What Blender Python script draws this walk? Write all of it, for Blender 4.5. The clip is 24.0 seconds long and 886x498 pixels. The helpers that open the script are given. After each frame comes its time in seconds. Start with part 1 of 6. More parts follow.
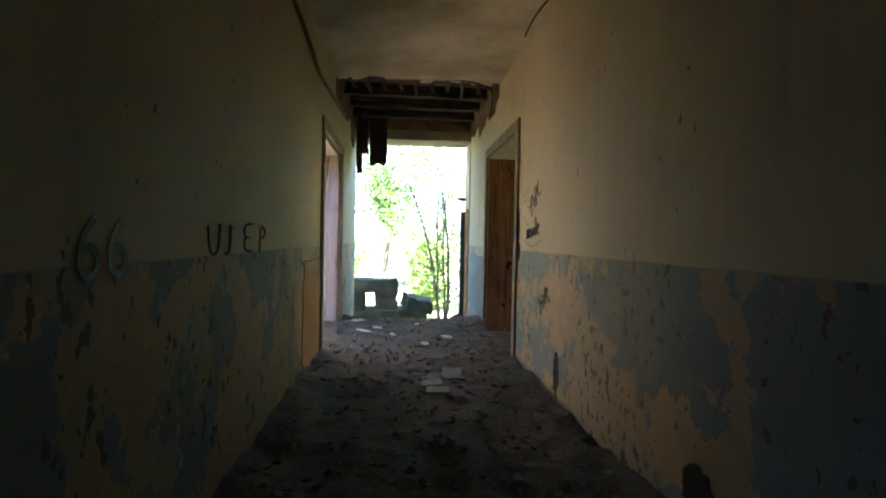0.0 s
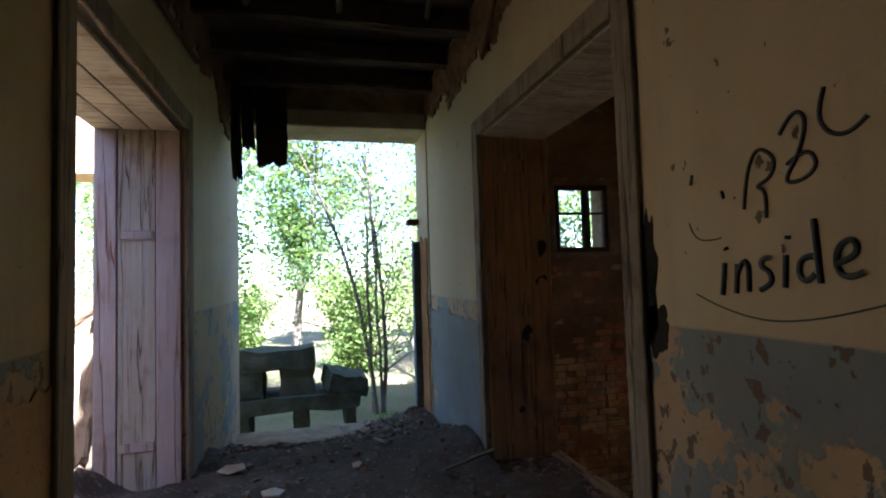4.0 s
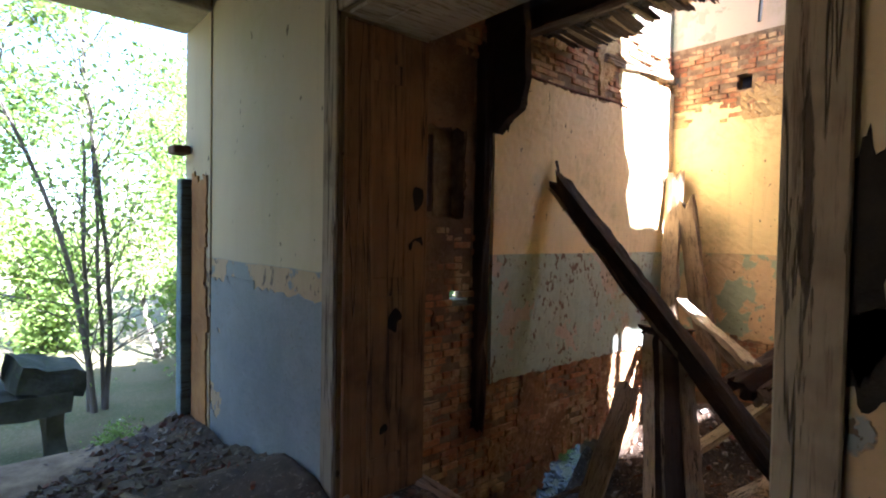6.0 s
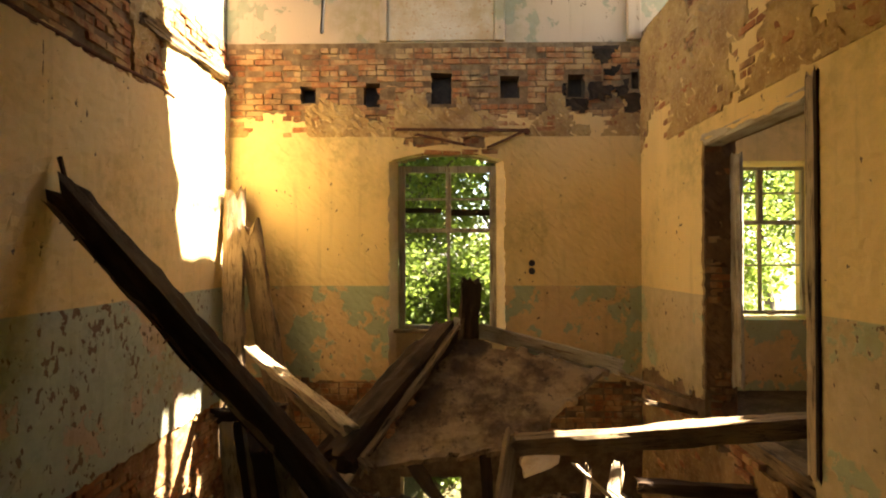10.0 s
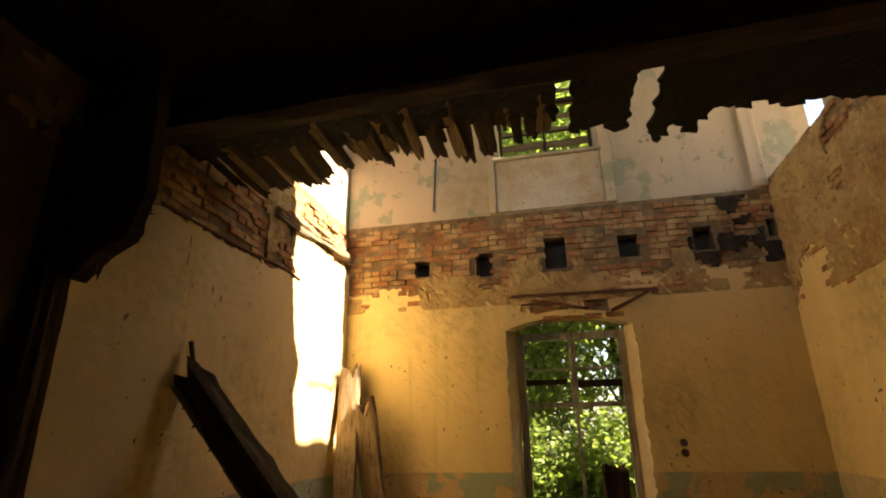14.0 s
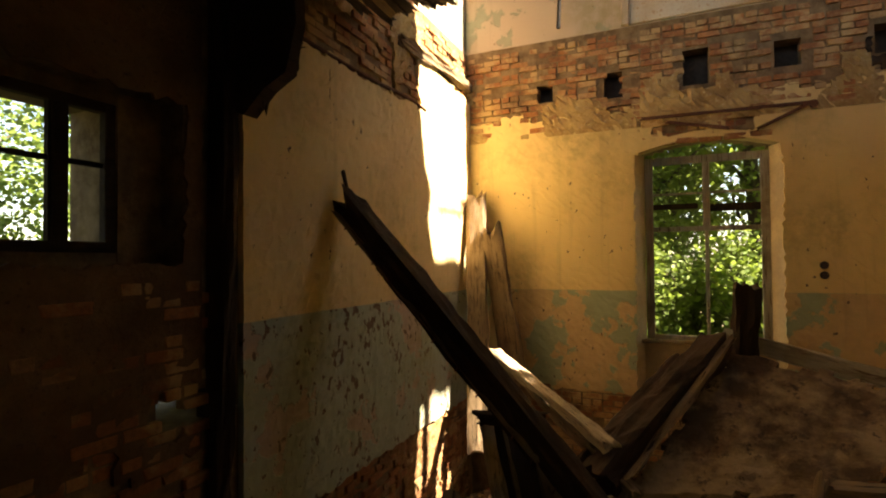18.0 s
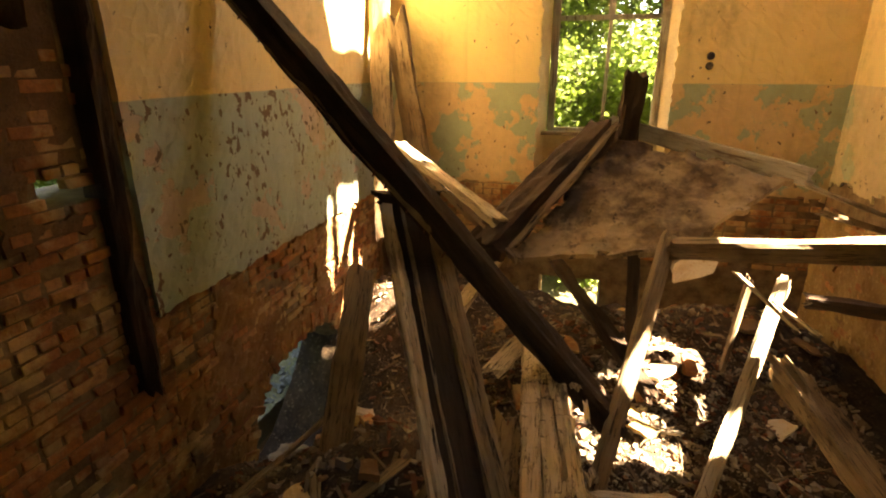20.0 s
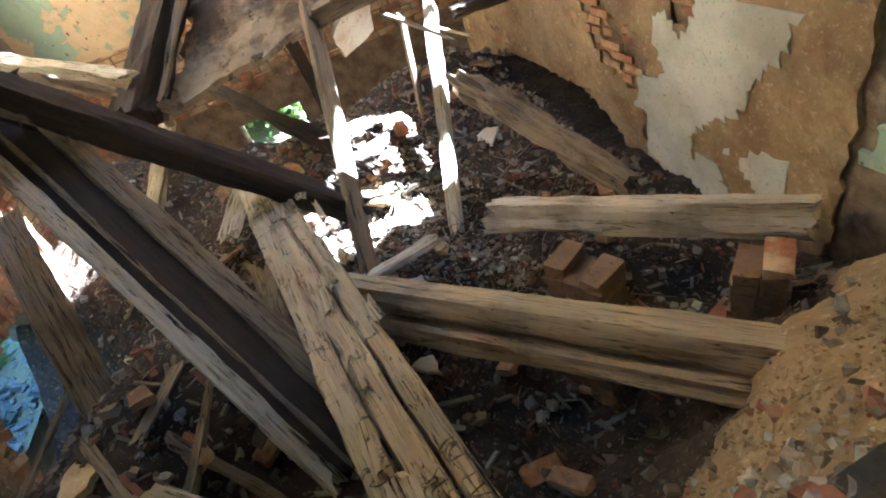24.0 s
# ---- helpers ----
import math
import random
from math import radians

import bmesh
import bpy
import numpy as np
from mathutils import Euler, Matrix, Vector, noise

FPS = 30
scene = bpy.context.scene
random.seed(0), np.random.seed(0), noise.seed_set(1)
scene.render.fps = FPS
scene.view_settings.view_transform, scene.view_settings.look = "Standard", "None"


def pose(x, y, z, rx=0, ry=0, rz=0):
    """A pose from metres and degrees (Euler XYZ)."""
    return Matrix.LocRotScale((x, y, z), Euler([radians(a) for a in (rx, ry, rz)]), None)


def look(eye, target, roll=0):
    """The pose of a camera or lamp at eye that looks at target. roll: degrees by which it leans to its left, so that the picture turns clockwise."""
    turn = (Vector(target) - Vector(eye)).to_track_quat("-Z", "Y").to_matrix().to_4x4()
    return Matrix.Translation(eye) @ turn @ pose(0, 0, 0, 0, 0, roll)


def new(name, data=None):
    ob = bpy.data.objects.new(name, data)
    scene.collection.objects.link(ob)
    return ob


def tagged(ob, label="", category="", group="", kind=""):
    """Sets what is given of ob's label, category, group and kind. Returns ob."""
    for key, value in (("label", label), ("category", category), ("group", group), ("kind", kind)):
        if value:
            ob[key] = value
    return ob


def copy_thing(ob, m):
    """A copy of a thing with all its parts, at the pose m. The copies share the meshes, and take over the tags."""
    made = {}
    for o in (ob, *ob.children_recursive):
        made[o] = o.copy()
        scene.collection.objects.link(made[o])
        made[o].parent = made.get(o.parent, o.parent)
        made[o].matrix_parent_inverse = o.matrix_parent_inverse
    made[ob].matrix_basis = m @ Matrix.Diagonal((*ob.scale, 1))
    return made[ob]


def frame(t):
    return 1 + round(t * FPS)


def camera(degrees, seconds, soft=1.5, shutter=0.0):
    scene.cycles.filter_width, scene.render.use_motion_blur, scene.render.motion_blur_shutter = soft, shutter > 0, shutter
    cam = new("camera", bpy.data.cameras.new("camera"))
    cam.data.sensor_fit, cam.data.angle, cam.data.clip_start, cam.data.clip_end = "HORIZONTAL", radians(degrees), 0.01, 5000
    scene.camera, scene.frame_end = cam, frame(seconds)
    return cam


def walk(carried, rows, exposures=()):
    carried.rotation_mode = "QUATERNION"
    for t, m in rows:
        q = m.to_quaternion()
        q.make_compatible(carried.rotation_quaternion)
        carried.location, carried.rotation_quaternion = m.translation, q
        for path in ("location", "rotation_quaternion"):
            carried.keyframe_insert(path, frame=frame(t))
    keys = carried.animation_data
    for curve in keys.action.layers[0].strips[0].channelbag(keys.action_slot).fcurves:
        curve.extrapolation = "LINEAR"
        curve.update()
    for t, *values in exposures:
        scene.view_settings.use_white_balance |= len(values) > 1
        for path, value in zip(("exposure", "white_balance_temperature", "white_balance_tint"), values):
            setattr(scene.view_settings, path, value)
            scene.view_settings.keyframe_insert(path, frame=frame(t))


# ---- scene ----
cam = camera(80, 24.0, soft=2.0)
PATH = [
    (0.0, look((-0.344, -1.001, 1.331), (-0.096, 1.988, 1.279), 1.23)),
    (0.5, look((-0.345, -0.441, 1.366), (-0.063, 2.544, 1.295), 0.20)),
    (1.0, look((-0.350, 0.114, 1.396), (-0.192, 3.108, 1.312), -1.87)),
    (1.5, look((-0.367, 0.657, 1.424), (-0.078, 3.635, 1.644), -2.85)),
    (3.5, look((-0.369, 2.373, 1.445), (0.266, 5.303, 1.537), 0.21)),
    (4.0, look((-0.341, 2.766, 1.439), (0.370, 5.676, 1.597), -1.71)),
    (4.5, look((-0.450, 3.030, 1.425), (0.526, 5.866, 1.488), -0.49)),
    (5.0, look((-0.580, 3.350, 1.380), (0.828, 5.997, 1.483), 0.62)),
    (5.5, look((-0.580, 3.820, 1.358), (1.141, 6.277, 1.378), 1.54)),
    (6.0, look((-0.420, 4.340, 1.446), (1.555, 6.596, 1.366), 1.00)),
    (6.5, look((-0.200, 4.760, 1.536), (2.314, 6.380, 1.303), -0.96)),
    (7.0, look((0.228, 5.114, 1.509), (2.931, 6.391, 1.259), -1.95)),
    (7.5, look((0.512, 5.302, 1.442), (3.282, 6.359, 0.988), -2.60)),
    (8.0, look((0.670, 5.402, 1.448), (3.471, 6.312, 0.874), -0.78)),
    (8.5, look((0.734, 5.447, 1.517), (3.638, 6.004, 1.008), -0.57)),
    (9.0, look((0.812, 5.484, 1.592), (3.785, 5.658, 1.223), -0.48)),
    (9.5, look((0.959, 5.510, 1.639), (3.953, 5.601, 1.485), 0.45)),
    (10.0, look((1.119, 5.509, 1.663), (4.118, 5.547, 1.694), -0.10)),
    (10.5, look((1.232, 5.499, 1.676), (4.215, 5.498, 1.994), -0.46)),
    (11.0, look((1.283, 5.495, 1.676), (4.228, 5.523, 2.246), -1.72)),
    (11.5, look((1.304, 5.490, 1.681), (4.221, 5.567, 2.378), 0.86)),
    (13.5, look((1.521, 5.687, 1.698), (4.343, 6.187, 2.585), -2.56)),
    (14.0, look((1.493, 5.689, 1.711), (4.265, 6.282, 2.692), -1.09)),
    (14.5, look((1.496, 5.679, 1.766), (4.192, 6.440, 2.840), -0.24)),
    (15.0, look((1.474, 5.680, 1.810), (4.105, 6.620, 2.904), -0.26)),
    (15.5, look((1.416, 5.726, 1.818), (4.001, 6.799, 2.897), 0.00)),
    (16.0, look((1.361, 5.805, 1.808), (3.937, 6.991, 2.787), -0.17)),
    (16.5, look((1.362, 5.852, 1.792), (3.942, 7.154, 2.599), -0.02)),
    (17.0, look((1.394, 5.861, 1.759), (4.019, 7.194, 2.333), -0.21)),
    (17.5, look((1.352, 5.900, 1.686), (4.049, 7.172, 2.016), -0.97)),
    (19.5, look((1.290, 5.782, 1.530), (4.054, 6.681, 0.790), 1.44)),
    (20.0, look((1.250, 5.687, 1.439), (3.985, 6.428, 0.455), -0.10)),
    (20.5, look((1.257, 5.647, 1.376), (3.915, 6.270, 0.134), -1.15)),
    (21.0, look((1.273, 5.632, 1.318), (3.874, 6.173, -0.075), -1.49)),
    (21.5, look((1.273, 5.608, 1.242), (3.830, 6.051, -0.263), -1.78)),
    (22.0, look((1.264, 5.557, 1.162), (3.785, 5.883, -0.431), -4.37)),
    (22.5, look((1.256, 5.479, 1.094), (3.767, 5.678, -0.536), -8.70)),
    (23.0, look((1.261, 5.394, 1.031), (3.752, 5.384, -0.640), -12.89)),
    (23.5, look((1.276, 5.342, 0.975), (3.689, 5.116, -0.793), -17.03)),
    (24.0, look((1.302, 5.331, 0.924), (3.638, 4.974, -0.924), -20.67)),
]
walk(cam, PATH, [(0.0, 5.5, 5200, 18), (1.0, 5.1, 5100, 17), (1.5, 4.9, 5100, 17), (3.5, 4.1, 5050, 23), (4.0, 3.9, 5050, 25), (5.0, 3.45, 5100, 27), (5.5, 3.9, 5300, 26), (6.0, 4.65, 5050, 24), (7.0, 4.92, 4950, 15), (8.0, 4.95, 5300, 16), (9.0, 4.75, 6300, 14), (10.0, 4.0, 7600, 15), (11.0, 3.4, 8400, 18), (14.0, 3.25, 8000, 16), (17.5, 3.1, 7700, 16), (19.5, 4.5, 9000, 18), (21.0, 5.95, 6900, 14), (22.0, 6.5, 4950, 11), (23.0, 6.4, 4850, 11), (24.0, 6.3, 4250, 6)])

# ---- world, sun ----
SUN = Vector((-0.05, 1.0, -1.3)).normalized()
world = bpy.data.worlds.new("sky_world")
scene.world = world
world.use_nodes = True
wn = world.node_tree
sky = wn.nodes.new("ShaderNodeTexSky")
sky.sky_type = "NISHITA"
sky.sun_disc = False
sky.sun_elevation = math.asin(-SUN.z)
sky.sun_rotation = math.atan2(-SUN.x, -SUN.y)
wn.links.new(sky.outputs[0], wn.nodes["Background"].inputs[0])
wn.nodes["Background"].inputs[1].default_value = 0.05
sun = new("sun", bpy.data.lights.new("sun", "SUN"))
sun.data.energy = 5.0
sun.data.angle = radians(0.6)
sun.data.color = (1.0, 0.93, 0.82)
sun.rotation_euler = SUN.to_track_quat("-Z", "Y").to_euler()
sun.location = (5, -10, 20)


# ---- materials ----
class Nodes:
    """Short hand for one node material."""

    def __init__(self, name, rough=0.9, spec=0.2):
        self.m = bpy.data.materials.new(name)
        self.m.use_nodes = True
        self.t = self.m.node_tree
        self.b = self.t.nodes["Principled BSDF"]
        self.b.inputs["Roughness"].default_value = rough
        self.b.inputs["Specular IOR Level"].default_value = spec
        self.geo = self.t.nodes.new("ShaderNodeNewGeometry")
        self.pos = self.geo.outputs["Position"]

    def put(self, sock, val):
        if isinstance(val, bpy.types.NodeSocket):
            self.t.links.new(val, sock)
        else:
            sock.default_value = val

    def noise(self, scale, detail=4.0, rough=0.6, vec=None, stretch=None):
        n = self.t.nodes.new("ShaderNodeTexNoise")
        v = vec or self.pos
        if stretch:
            mp = self.t.nodes.new("ShaderNodeMapping")
            mp.inputs["Scale"].default_value = stretch
            self.t.links.new(v, mp.inputs["Vector"])
            v = mp.outputs[0]
        self.t.links.new(v, n.inputs["Vector"])
        n.inputs["Scale"].default_value = scale
        n.inputs["Detail"].default_value = detail
        n.inputs["Roughness"].default_value = rough
        return n.outputs["Fac"]

    def step(self, v, lo, hi, a=0.0, b=1.0):
        n = self.t.nodes.new("ShaderNodeMapRange")
        self.put(n.inputs["Value"], v)
        for k, x in zip(("From Min", "From Max", "To Min", "To Max"), (lo, hi, a, b)):
            n.inputs[k].default_value = x
        return n.outputs[0]

    def math(self, op, a, b=0.0):
        n = self.t.nodes.new("ShaderNodeMath")
        n.operation = op
        self.put(n.inputs[0], a)
        self.put(n.inputs[1], b)
        return n.outputs[0]

    def mix(self, fac, a, b):
        n = self.t.nodes.new("ShaderNodeMix")
        n.data_type = "RGBA"
        self.put(n.inputs[0], fac)
        self.put(n.inputs[6], (*a, 1) if isinstance(a, tuple) else a)
        self.put(n.inputs[7], (*b, 1) if isinstance(b, tuple) else b)
        return n.outputs[2]

    def axis(self, k):
        n = self.t.nodes.new("ShaderNodeSeparateXYZ")
        self.t.links.new(self.pos, n.inputs[0])
        return n.outputs[k]

    def local(self):
        n = self.t.nodes.new("ShaderNodeTexCoord")
        return n.outputs["Object"]

    def random(self):
        return self.t.nodes.new("ShaderNodeObjectInfo").outputs["Random"]

    def island(self):
        return self.geo.outputs["Random Per Island"]

    def done(self, col, height=None, depth=0.01, strength=0.6):
        self.put(self.b.inputs["Base Color"], col)
        if height is not None:
            n = self.t.nodes.new("ShaderNodeBump")
            n.inputs["Distance"].default_value = depth
            n.inputs["Strength"].default_value = strength
            self.t.links.new(height, n.inputs["Height"])
            self.t.links.new(n.outputs[0], self.b.inputs["Normal"])
        return self.m


def painted(name, top, low, under, zline, peel_low=0.52, peel_top=0.66, chip=(0.16, 0.11, 0.07), chips=0.0):
    """Old wall paint in two colours with a dado line, peeled spots and stains."""
    n = Nodes(name, 0.75, 0.25)
    z = n.math("ADD", n.axis(2), n.math("MULTIPLY", n.noise(2.0), 0.03))
    low_side = n.step(z, zline + 0.012, zline + 0.022, 1.0, 0.0)
    big = n.noise(1.3, 6, 0.62)
    mid = n.noise(5.0, 8, 0.7)
    grime = n.noise(0.7, 5, 0.6, stretch=(1, 1, 0.35))
    upper = n.mix(n.step(grime, 0.35, 0.7, 0.0, 0.55), top, tuple(c * 0.62 for c in top))
    lower = n.mix(n.step(mid, 0.35, 0.7, 0.0, 0.5), low, tuple(c * 0.7 for c in low))
    col = n.mix(low_side, upper, lower)
    mixed = n.math("ADD", n.math("MULTIPLY", big, 0.9), n.math("MULTIPLY", mid, 0.1))
    thr = n.math("ADD", n.math("MULTIPLY", low_side, peel_low - peel_top), peel_top)
    peel = n.step(n.math("SUBTRACT", mixed, thr), 0.0, 0.012)
    bare = n.mix(n.noise(9.0, 6), under, tuple(c * 0.66 for c in under))
    col = n.mix(peel, col, bare)
    spots = n.noise(16.0, 4, 0.55, stretch=(1, 1, 0.7))
    zone = n.step(n.noise(1.7, 3), 0.42, 0.6, 0.77, 0.655)
    thr2 = n.math("ADD", zone, n.math("MULTIPLY", low_side, -0.015 - chips))
    dark = n.step(n.math("SUBTRACT", spots, thr2), 0.0, 0.012)
    col = n.mix(dark, col, chip)
    runs = n.noise(3.0, 4, 0.6, stretch=(2.2, 2.2, 0.12))
    col = n.mix(n.step(runs, 0.58, 0.75, 0.0, 0.3), col, (0.22, 0.17, 0.1))
    mould = n.math("MULTIPLY", n.step(n.noise(0.8, 6, 0.65), 0.5, 0.66, 0.0, 0.55), n.step(n.noise(7.0, 5, 0.7), 0.35, 0.6))
    col = n.mix(mould, col, (0.30, 0.25, 0.10))
    h = n.math("SUBTRACT", n.math("MULTIPLY", n.noise(30.0, 6), 0.35), n.math("MULTIPLY", n.math("MAXIMUM", peel, dark), 0.5))
    return n.done(col, h, 0.012, 0.7)


def stained(name, a, b, scale=2.0, rough=0.9, fine=25.0, depth=0.01, c=None, stretch=None, strength=0.7, spread=0.12):
    """Two-tone surface with a second fine scale and relief."""
    n = Nodes(name, rough)
    v = n.noise(scale, 6, 0.65, stretch=stretch)
    w = n.noise(fine, 6, 0.7, stretch=stretch)
    col = n.mix(n.step(v, 0.5 - spread, 0.5 + spread), a, b)
    if c:
        col = n.mix(n.step(w, 0.56, 0.66), col, c)
    col = n.mix(n.step(w, 0.3, 0.75, 0.35, 0.0), col, tuple(x * 0.45 for x in a))
    return n.done(col, n.math("ADD", n.math("MULTIPLY", v, 0.5), w), depth, strength)


def wooden(name, a, b, crack=(0.03, 0.02, 0.012), rough=0.85, grain=14.0, checks=0.0, upright=False):
    """Weathered timber; the grain runs along local x, or z for upright boards. checks: short cracks across the grain."""
    n = Nodes(name, rough)
    o = n.local()
    run = (lambda k: (1, 1, k)) if upright else (lambda k: (k, 1, 1))
    g = n.noise(grain, 8, 0.7, o, run(0.08))
    f = n.noise(grain * 5, 6, 0.7, o, run(0.05))
    long = n.noise(grain * 1.6, 3, 0.5, o, run(0.035))
    s = n.noise(2.5, 4, 0.6, o)
    tone = n.math("ADD", n.math("MULTIPLY", g, 0.6), n.math("MULTIPLY", s, 0.4))
    col = n.mix(n.step(tone, 0.36, 0.64), a, b)
    col = n.mix(n.step(n.random(), 0, 1, 0.0, 0.3), col, tuple(x * 0.5 for x in a))
    col = n.mix(n.step(s, 0.55, 0.7, 0.0, 0.6), col, tuple(x * 0.5 for x in b))
    col = n.mix(n.step(f, 0.55, 0.66, 0.0, 0.75), col, crack)
    line = n.math("MAXIMUM", n.step(g, 0.62, 0.655), n.step(n.math("ABSOLUTE", n.math("SUBTRACT", long, 0.5)), 0.0, 0.012, 1.0, 0.0))
    if checks:
        c = n.noise(9.0, 3, 0.5, o, (1.0, 0.35, 0.35))
        cut = n.step(n.math("ABSOLUTE", n.math("SUBTRACT", c, 0.5)), 0.0, 0.02, checks, 0.0)
        line = n.math("MAXIMUM", line, n.math("MULTIPLY", cut, n.step(n.noise(4.0, 2, 0.5, o), 0.45, 0.55)))
    col = n.mix(line, col, crack)
    h = n.math("SUBTRACT", n.math("MULTIPLY", f, 0.5), line)
    return n.done(col, h, 0.014, 0.9)


def bricky(name, per_object=True, dirt=0.5):
    n = Nodes(name, 0.92)
    r = n.random() if per_object else n.island()
    v = n.noise(22.0, 6, 0.7)
    lime = n.noise(3.2, 6, 0.65)
    col = n.mix(r, (0.44, 0.185, 0.072), (0.27, 0.12, 0.055))
    col = n.mix(n.step(n.math("FRACT", n.math("MULTIPLY", r, 7.3)), 0.7, 1.0), col, (0.48, 0.28, 0.125))
    col = n.mix(n.step(v, 0.4, 0.7, 0.0, 0.65), col, (0.17, 0.08, 0.045))
    col = n.mix(n.step(lime, 0.47, 0.6, 0.0, 0.85), col, (0.50, 0.35, 0.17))
    col = n.mix(n.step(n.noise(1.4, 6), 0.54, 0.68, 0.0, 0.85), col, (0.085, 0.055, 0.035))
    return n.done(col, n.math("ADD", v, n.noise(60.0, 4)), 0.008, 0.8)


ROOM_PAINT = painted("room_paint", (0.80, 0.60, 0.27), (0.36, 0.40, 0.25), (0.70, 0.49, 0.25), 1.225, 0.475, 0.69, chips=0.0)
SIDE_PAINT = painted("side_wall_paint", (0.76, 0.57, 0.25), (0.37, 0.40, 0.24), (0.60, 0.47, 0.26), 1.225, 0.405, 0.66, chips=0.03)
LEFT_PAINT = painted("sunny_wall_paint", (0.80, 0.61, 0.30), (0.39, 0.43, 0.32), (0.55, 0.43, 0.31), 1.225, 0.56, 0.71, chips=0.09)
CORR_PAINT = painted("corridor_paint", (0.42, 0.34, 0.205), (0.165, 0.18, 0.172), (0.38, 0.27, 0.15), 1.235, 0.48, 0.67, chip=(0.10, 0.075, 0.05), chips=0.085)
UP_PAINT = painted("upstairs_paint", (0.52, 0.41, 0.29), (0.36, 0.37, 0.27), (0.40, 0.39, 0.27), 3.0, 0.5, 0.565)
REVEAL = stained("reveal_plaster", (0.70, 0.55, 0.30), (0.5, 0.38, 0.22), 2.2)
CEIL_PAINT = stained("ceiling_limewash", (0.58, 0.51, 0.37), (0.36, 0.30, 0.2), 1.2, c=(0.3, 0.24, 0.16))
ORANGE = stained("orange_render", (0.36, 0.185, 0.065), (0.24, 0.115, 0.042), 2.6, depth=0.02)
# dark brown render; on the near bay it also carries the dimness there
BROWN_AND_DIM = stained("brown_and_dim_render", (0.27, 0.165, 0.085), (0.14, 0.08, 0.04), 2.4, c=(0.1, 0.06, 0.035), depth=0.025)
BARE = stained("bare_render", (0.54, 0.385, 0.165), (0.34, 0.205, 0.085), 2.6, c=(0.52, 0.40, 0.22), depth=0.025)
OCHRE_RENDER = stained("dark_ochre_render", (0.40, 0.265, 0.11), (0.235, 0.135, 0.056), 2.4, c=(0.42, 0.31, 0.165), depth=0.03)
RED_RENDER = stained("brick_red_render", (0.36, 0.20, 0.085), (0.21, 0.11, 0.046), 2.2, fine=16.0, c=(0.40, 0.26, 0.14), depth=0.03)
LIME = stained("lime_render", (0.66, 0.58, 0.45), (0.5, 0.36, 0.2), 1.8, c=(0.38, 0.2, 0.1), depth=0.02)
MORTAR = stained("lime_mortar", (0.30, 0.21, 0.115), (0.15, 0.095, 0.05), 6.0, depth=0.02)
BRICK = bricky("old_brick")
BRICK_JOINED = bricky("old_brick_joined", False)
# near-black for stains and a rod, and for the unlit depth of holes
DEEP_BLACK = stained("stain_and_hole_black", (0.012, 0.01, 0.008), (0.025, 0.02, 0.015), 6.0)
# soot smudges, and shade painted into recesses and the ceiling void
VOID_AND_SOOT = stained("void_and_soot_dark", (0.06, 0.045, 0.035), (0.1, 0.07, 0.05), 6.0)
OLD_WOOD = wooden("weathered_timber", (0.31, 0.22, 0.125), (0.19, 0.13, 0.07))
SQUARED_WOOD = wooden("squared_timber", (0.42, 0.31, 0.175), (0.29, 0.205, 0.115))
PALE_WOOD = wooden("pale_split_timber", (0.55, 0.44, 0.28), (0.39, 0.295, 0.18))
CHECK_WOOD = wooden("checked_timber", (0.54, 0.40, 0.23), (0.38, 0.27, 0.145), checks=0.9)
DARK_WOOD = wooden("dark_rotten_timber", (0.075, 0.045, 0.025), (0.038, 0.024, 0.015))
PAINT_WOOD = wooden("flaking_painted_wood", (0.50, 0.47, 0.38), (0.36, 0.30, 0.2), (0.14, 0.09, 0.05))
PANEL_WOOD = wooden("brown_panel_wood", (0.30, 0.17, 0.075), (0.16, 0.085, 0.038), grain=6.0, upright=True)
CASING_WOOD = wooden("flaking_casing_paint", (0.46, 0.42, 0.33), (0.33, 0.27, 0.18), (0.14, 0.09, 0.05), grain=7.0, upright=True)
DOOR_WOOD = wooden("weathered_door_casing", (0.27, 0.22, 0.155), (0.17, 0.13, 0.085), (0.06, 0.04, 0.025), grain=7.0, upright=True)
LILAC_WOOD = wooden("faded_lilac_panel", (0.43, 0.36, 0.32), (0.33, 0.26, 0.21), (0.24, 0.13, 0.08), grain=5.0, upright=True)
TEAL_WOOD = wooden("blue_grey_door_paint", (0.18, 0.26, 0.28), (0.12, 0.16, 0.17))
CONC = stained("weathered_concrete", (0.075, 0.08, 0.06), (0.03, 0.038, 0.022), 3.0, c=(0.05, 0.075, 0.025), depth=0.03)
SAND = stained("sandy_rubble", (0.36, 0.235, 0.105), (0.25, 0.155, 0.066), 4.0, fine=18.0, c=(0.42, 0.30, 0.165), depth=0.05)
EARTH = stained("rubble_earth", (0.085, 0.055, 0.032), (0.036, 0.024, 0.015), 5.0, c=(0.18, 0.13, 0.08), depth=0.05)
FLOOR_DIRT = stained("dirt_floor", (0.125, 0.09, 0.056), (0.052, 0.036, 0.022), 3.0, c=(0.20, 0.155, 0.10), depth=0.04)
GROUND = stained("leaf_litter_ground", (0.16, 0.13, 0.07), (0.08, 0.10, 0.035), 0.9, c=(0.24, 0.2, 0.12), depth=0.06)
RUST = stained("rusty_iron", (0.16, 0.07, 0.035), (0.09, 0.045, 0.03), 9.0, 0.8)
BLACK = stained("marker_black", (0.03, 0.045, 0.05), (0.07, 0.08, 0.075), 12.0, 0.6)
BARK = stained("tree_bark", (0.15, 0.13, 0.1), (0.08, 0.07, 0.05), 9.0, stretch=(1, 1, 0.2), depth=0.02)
PLASTIC = stained("dark_socket", (0.05, 0.035, 0.025), (0.03, 0.02, 0.02), 9.0, 0.5)
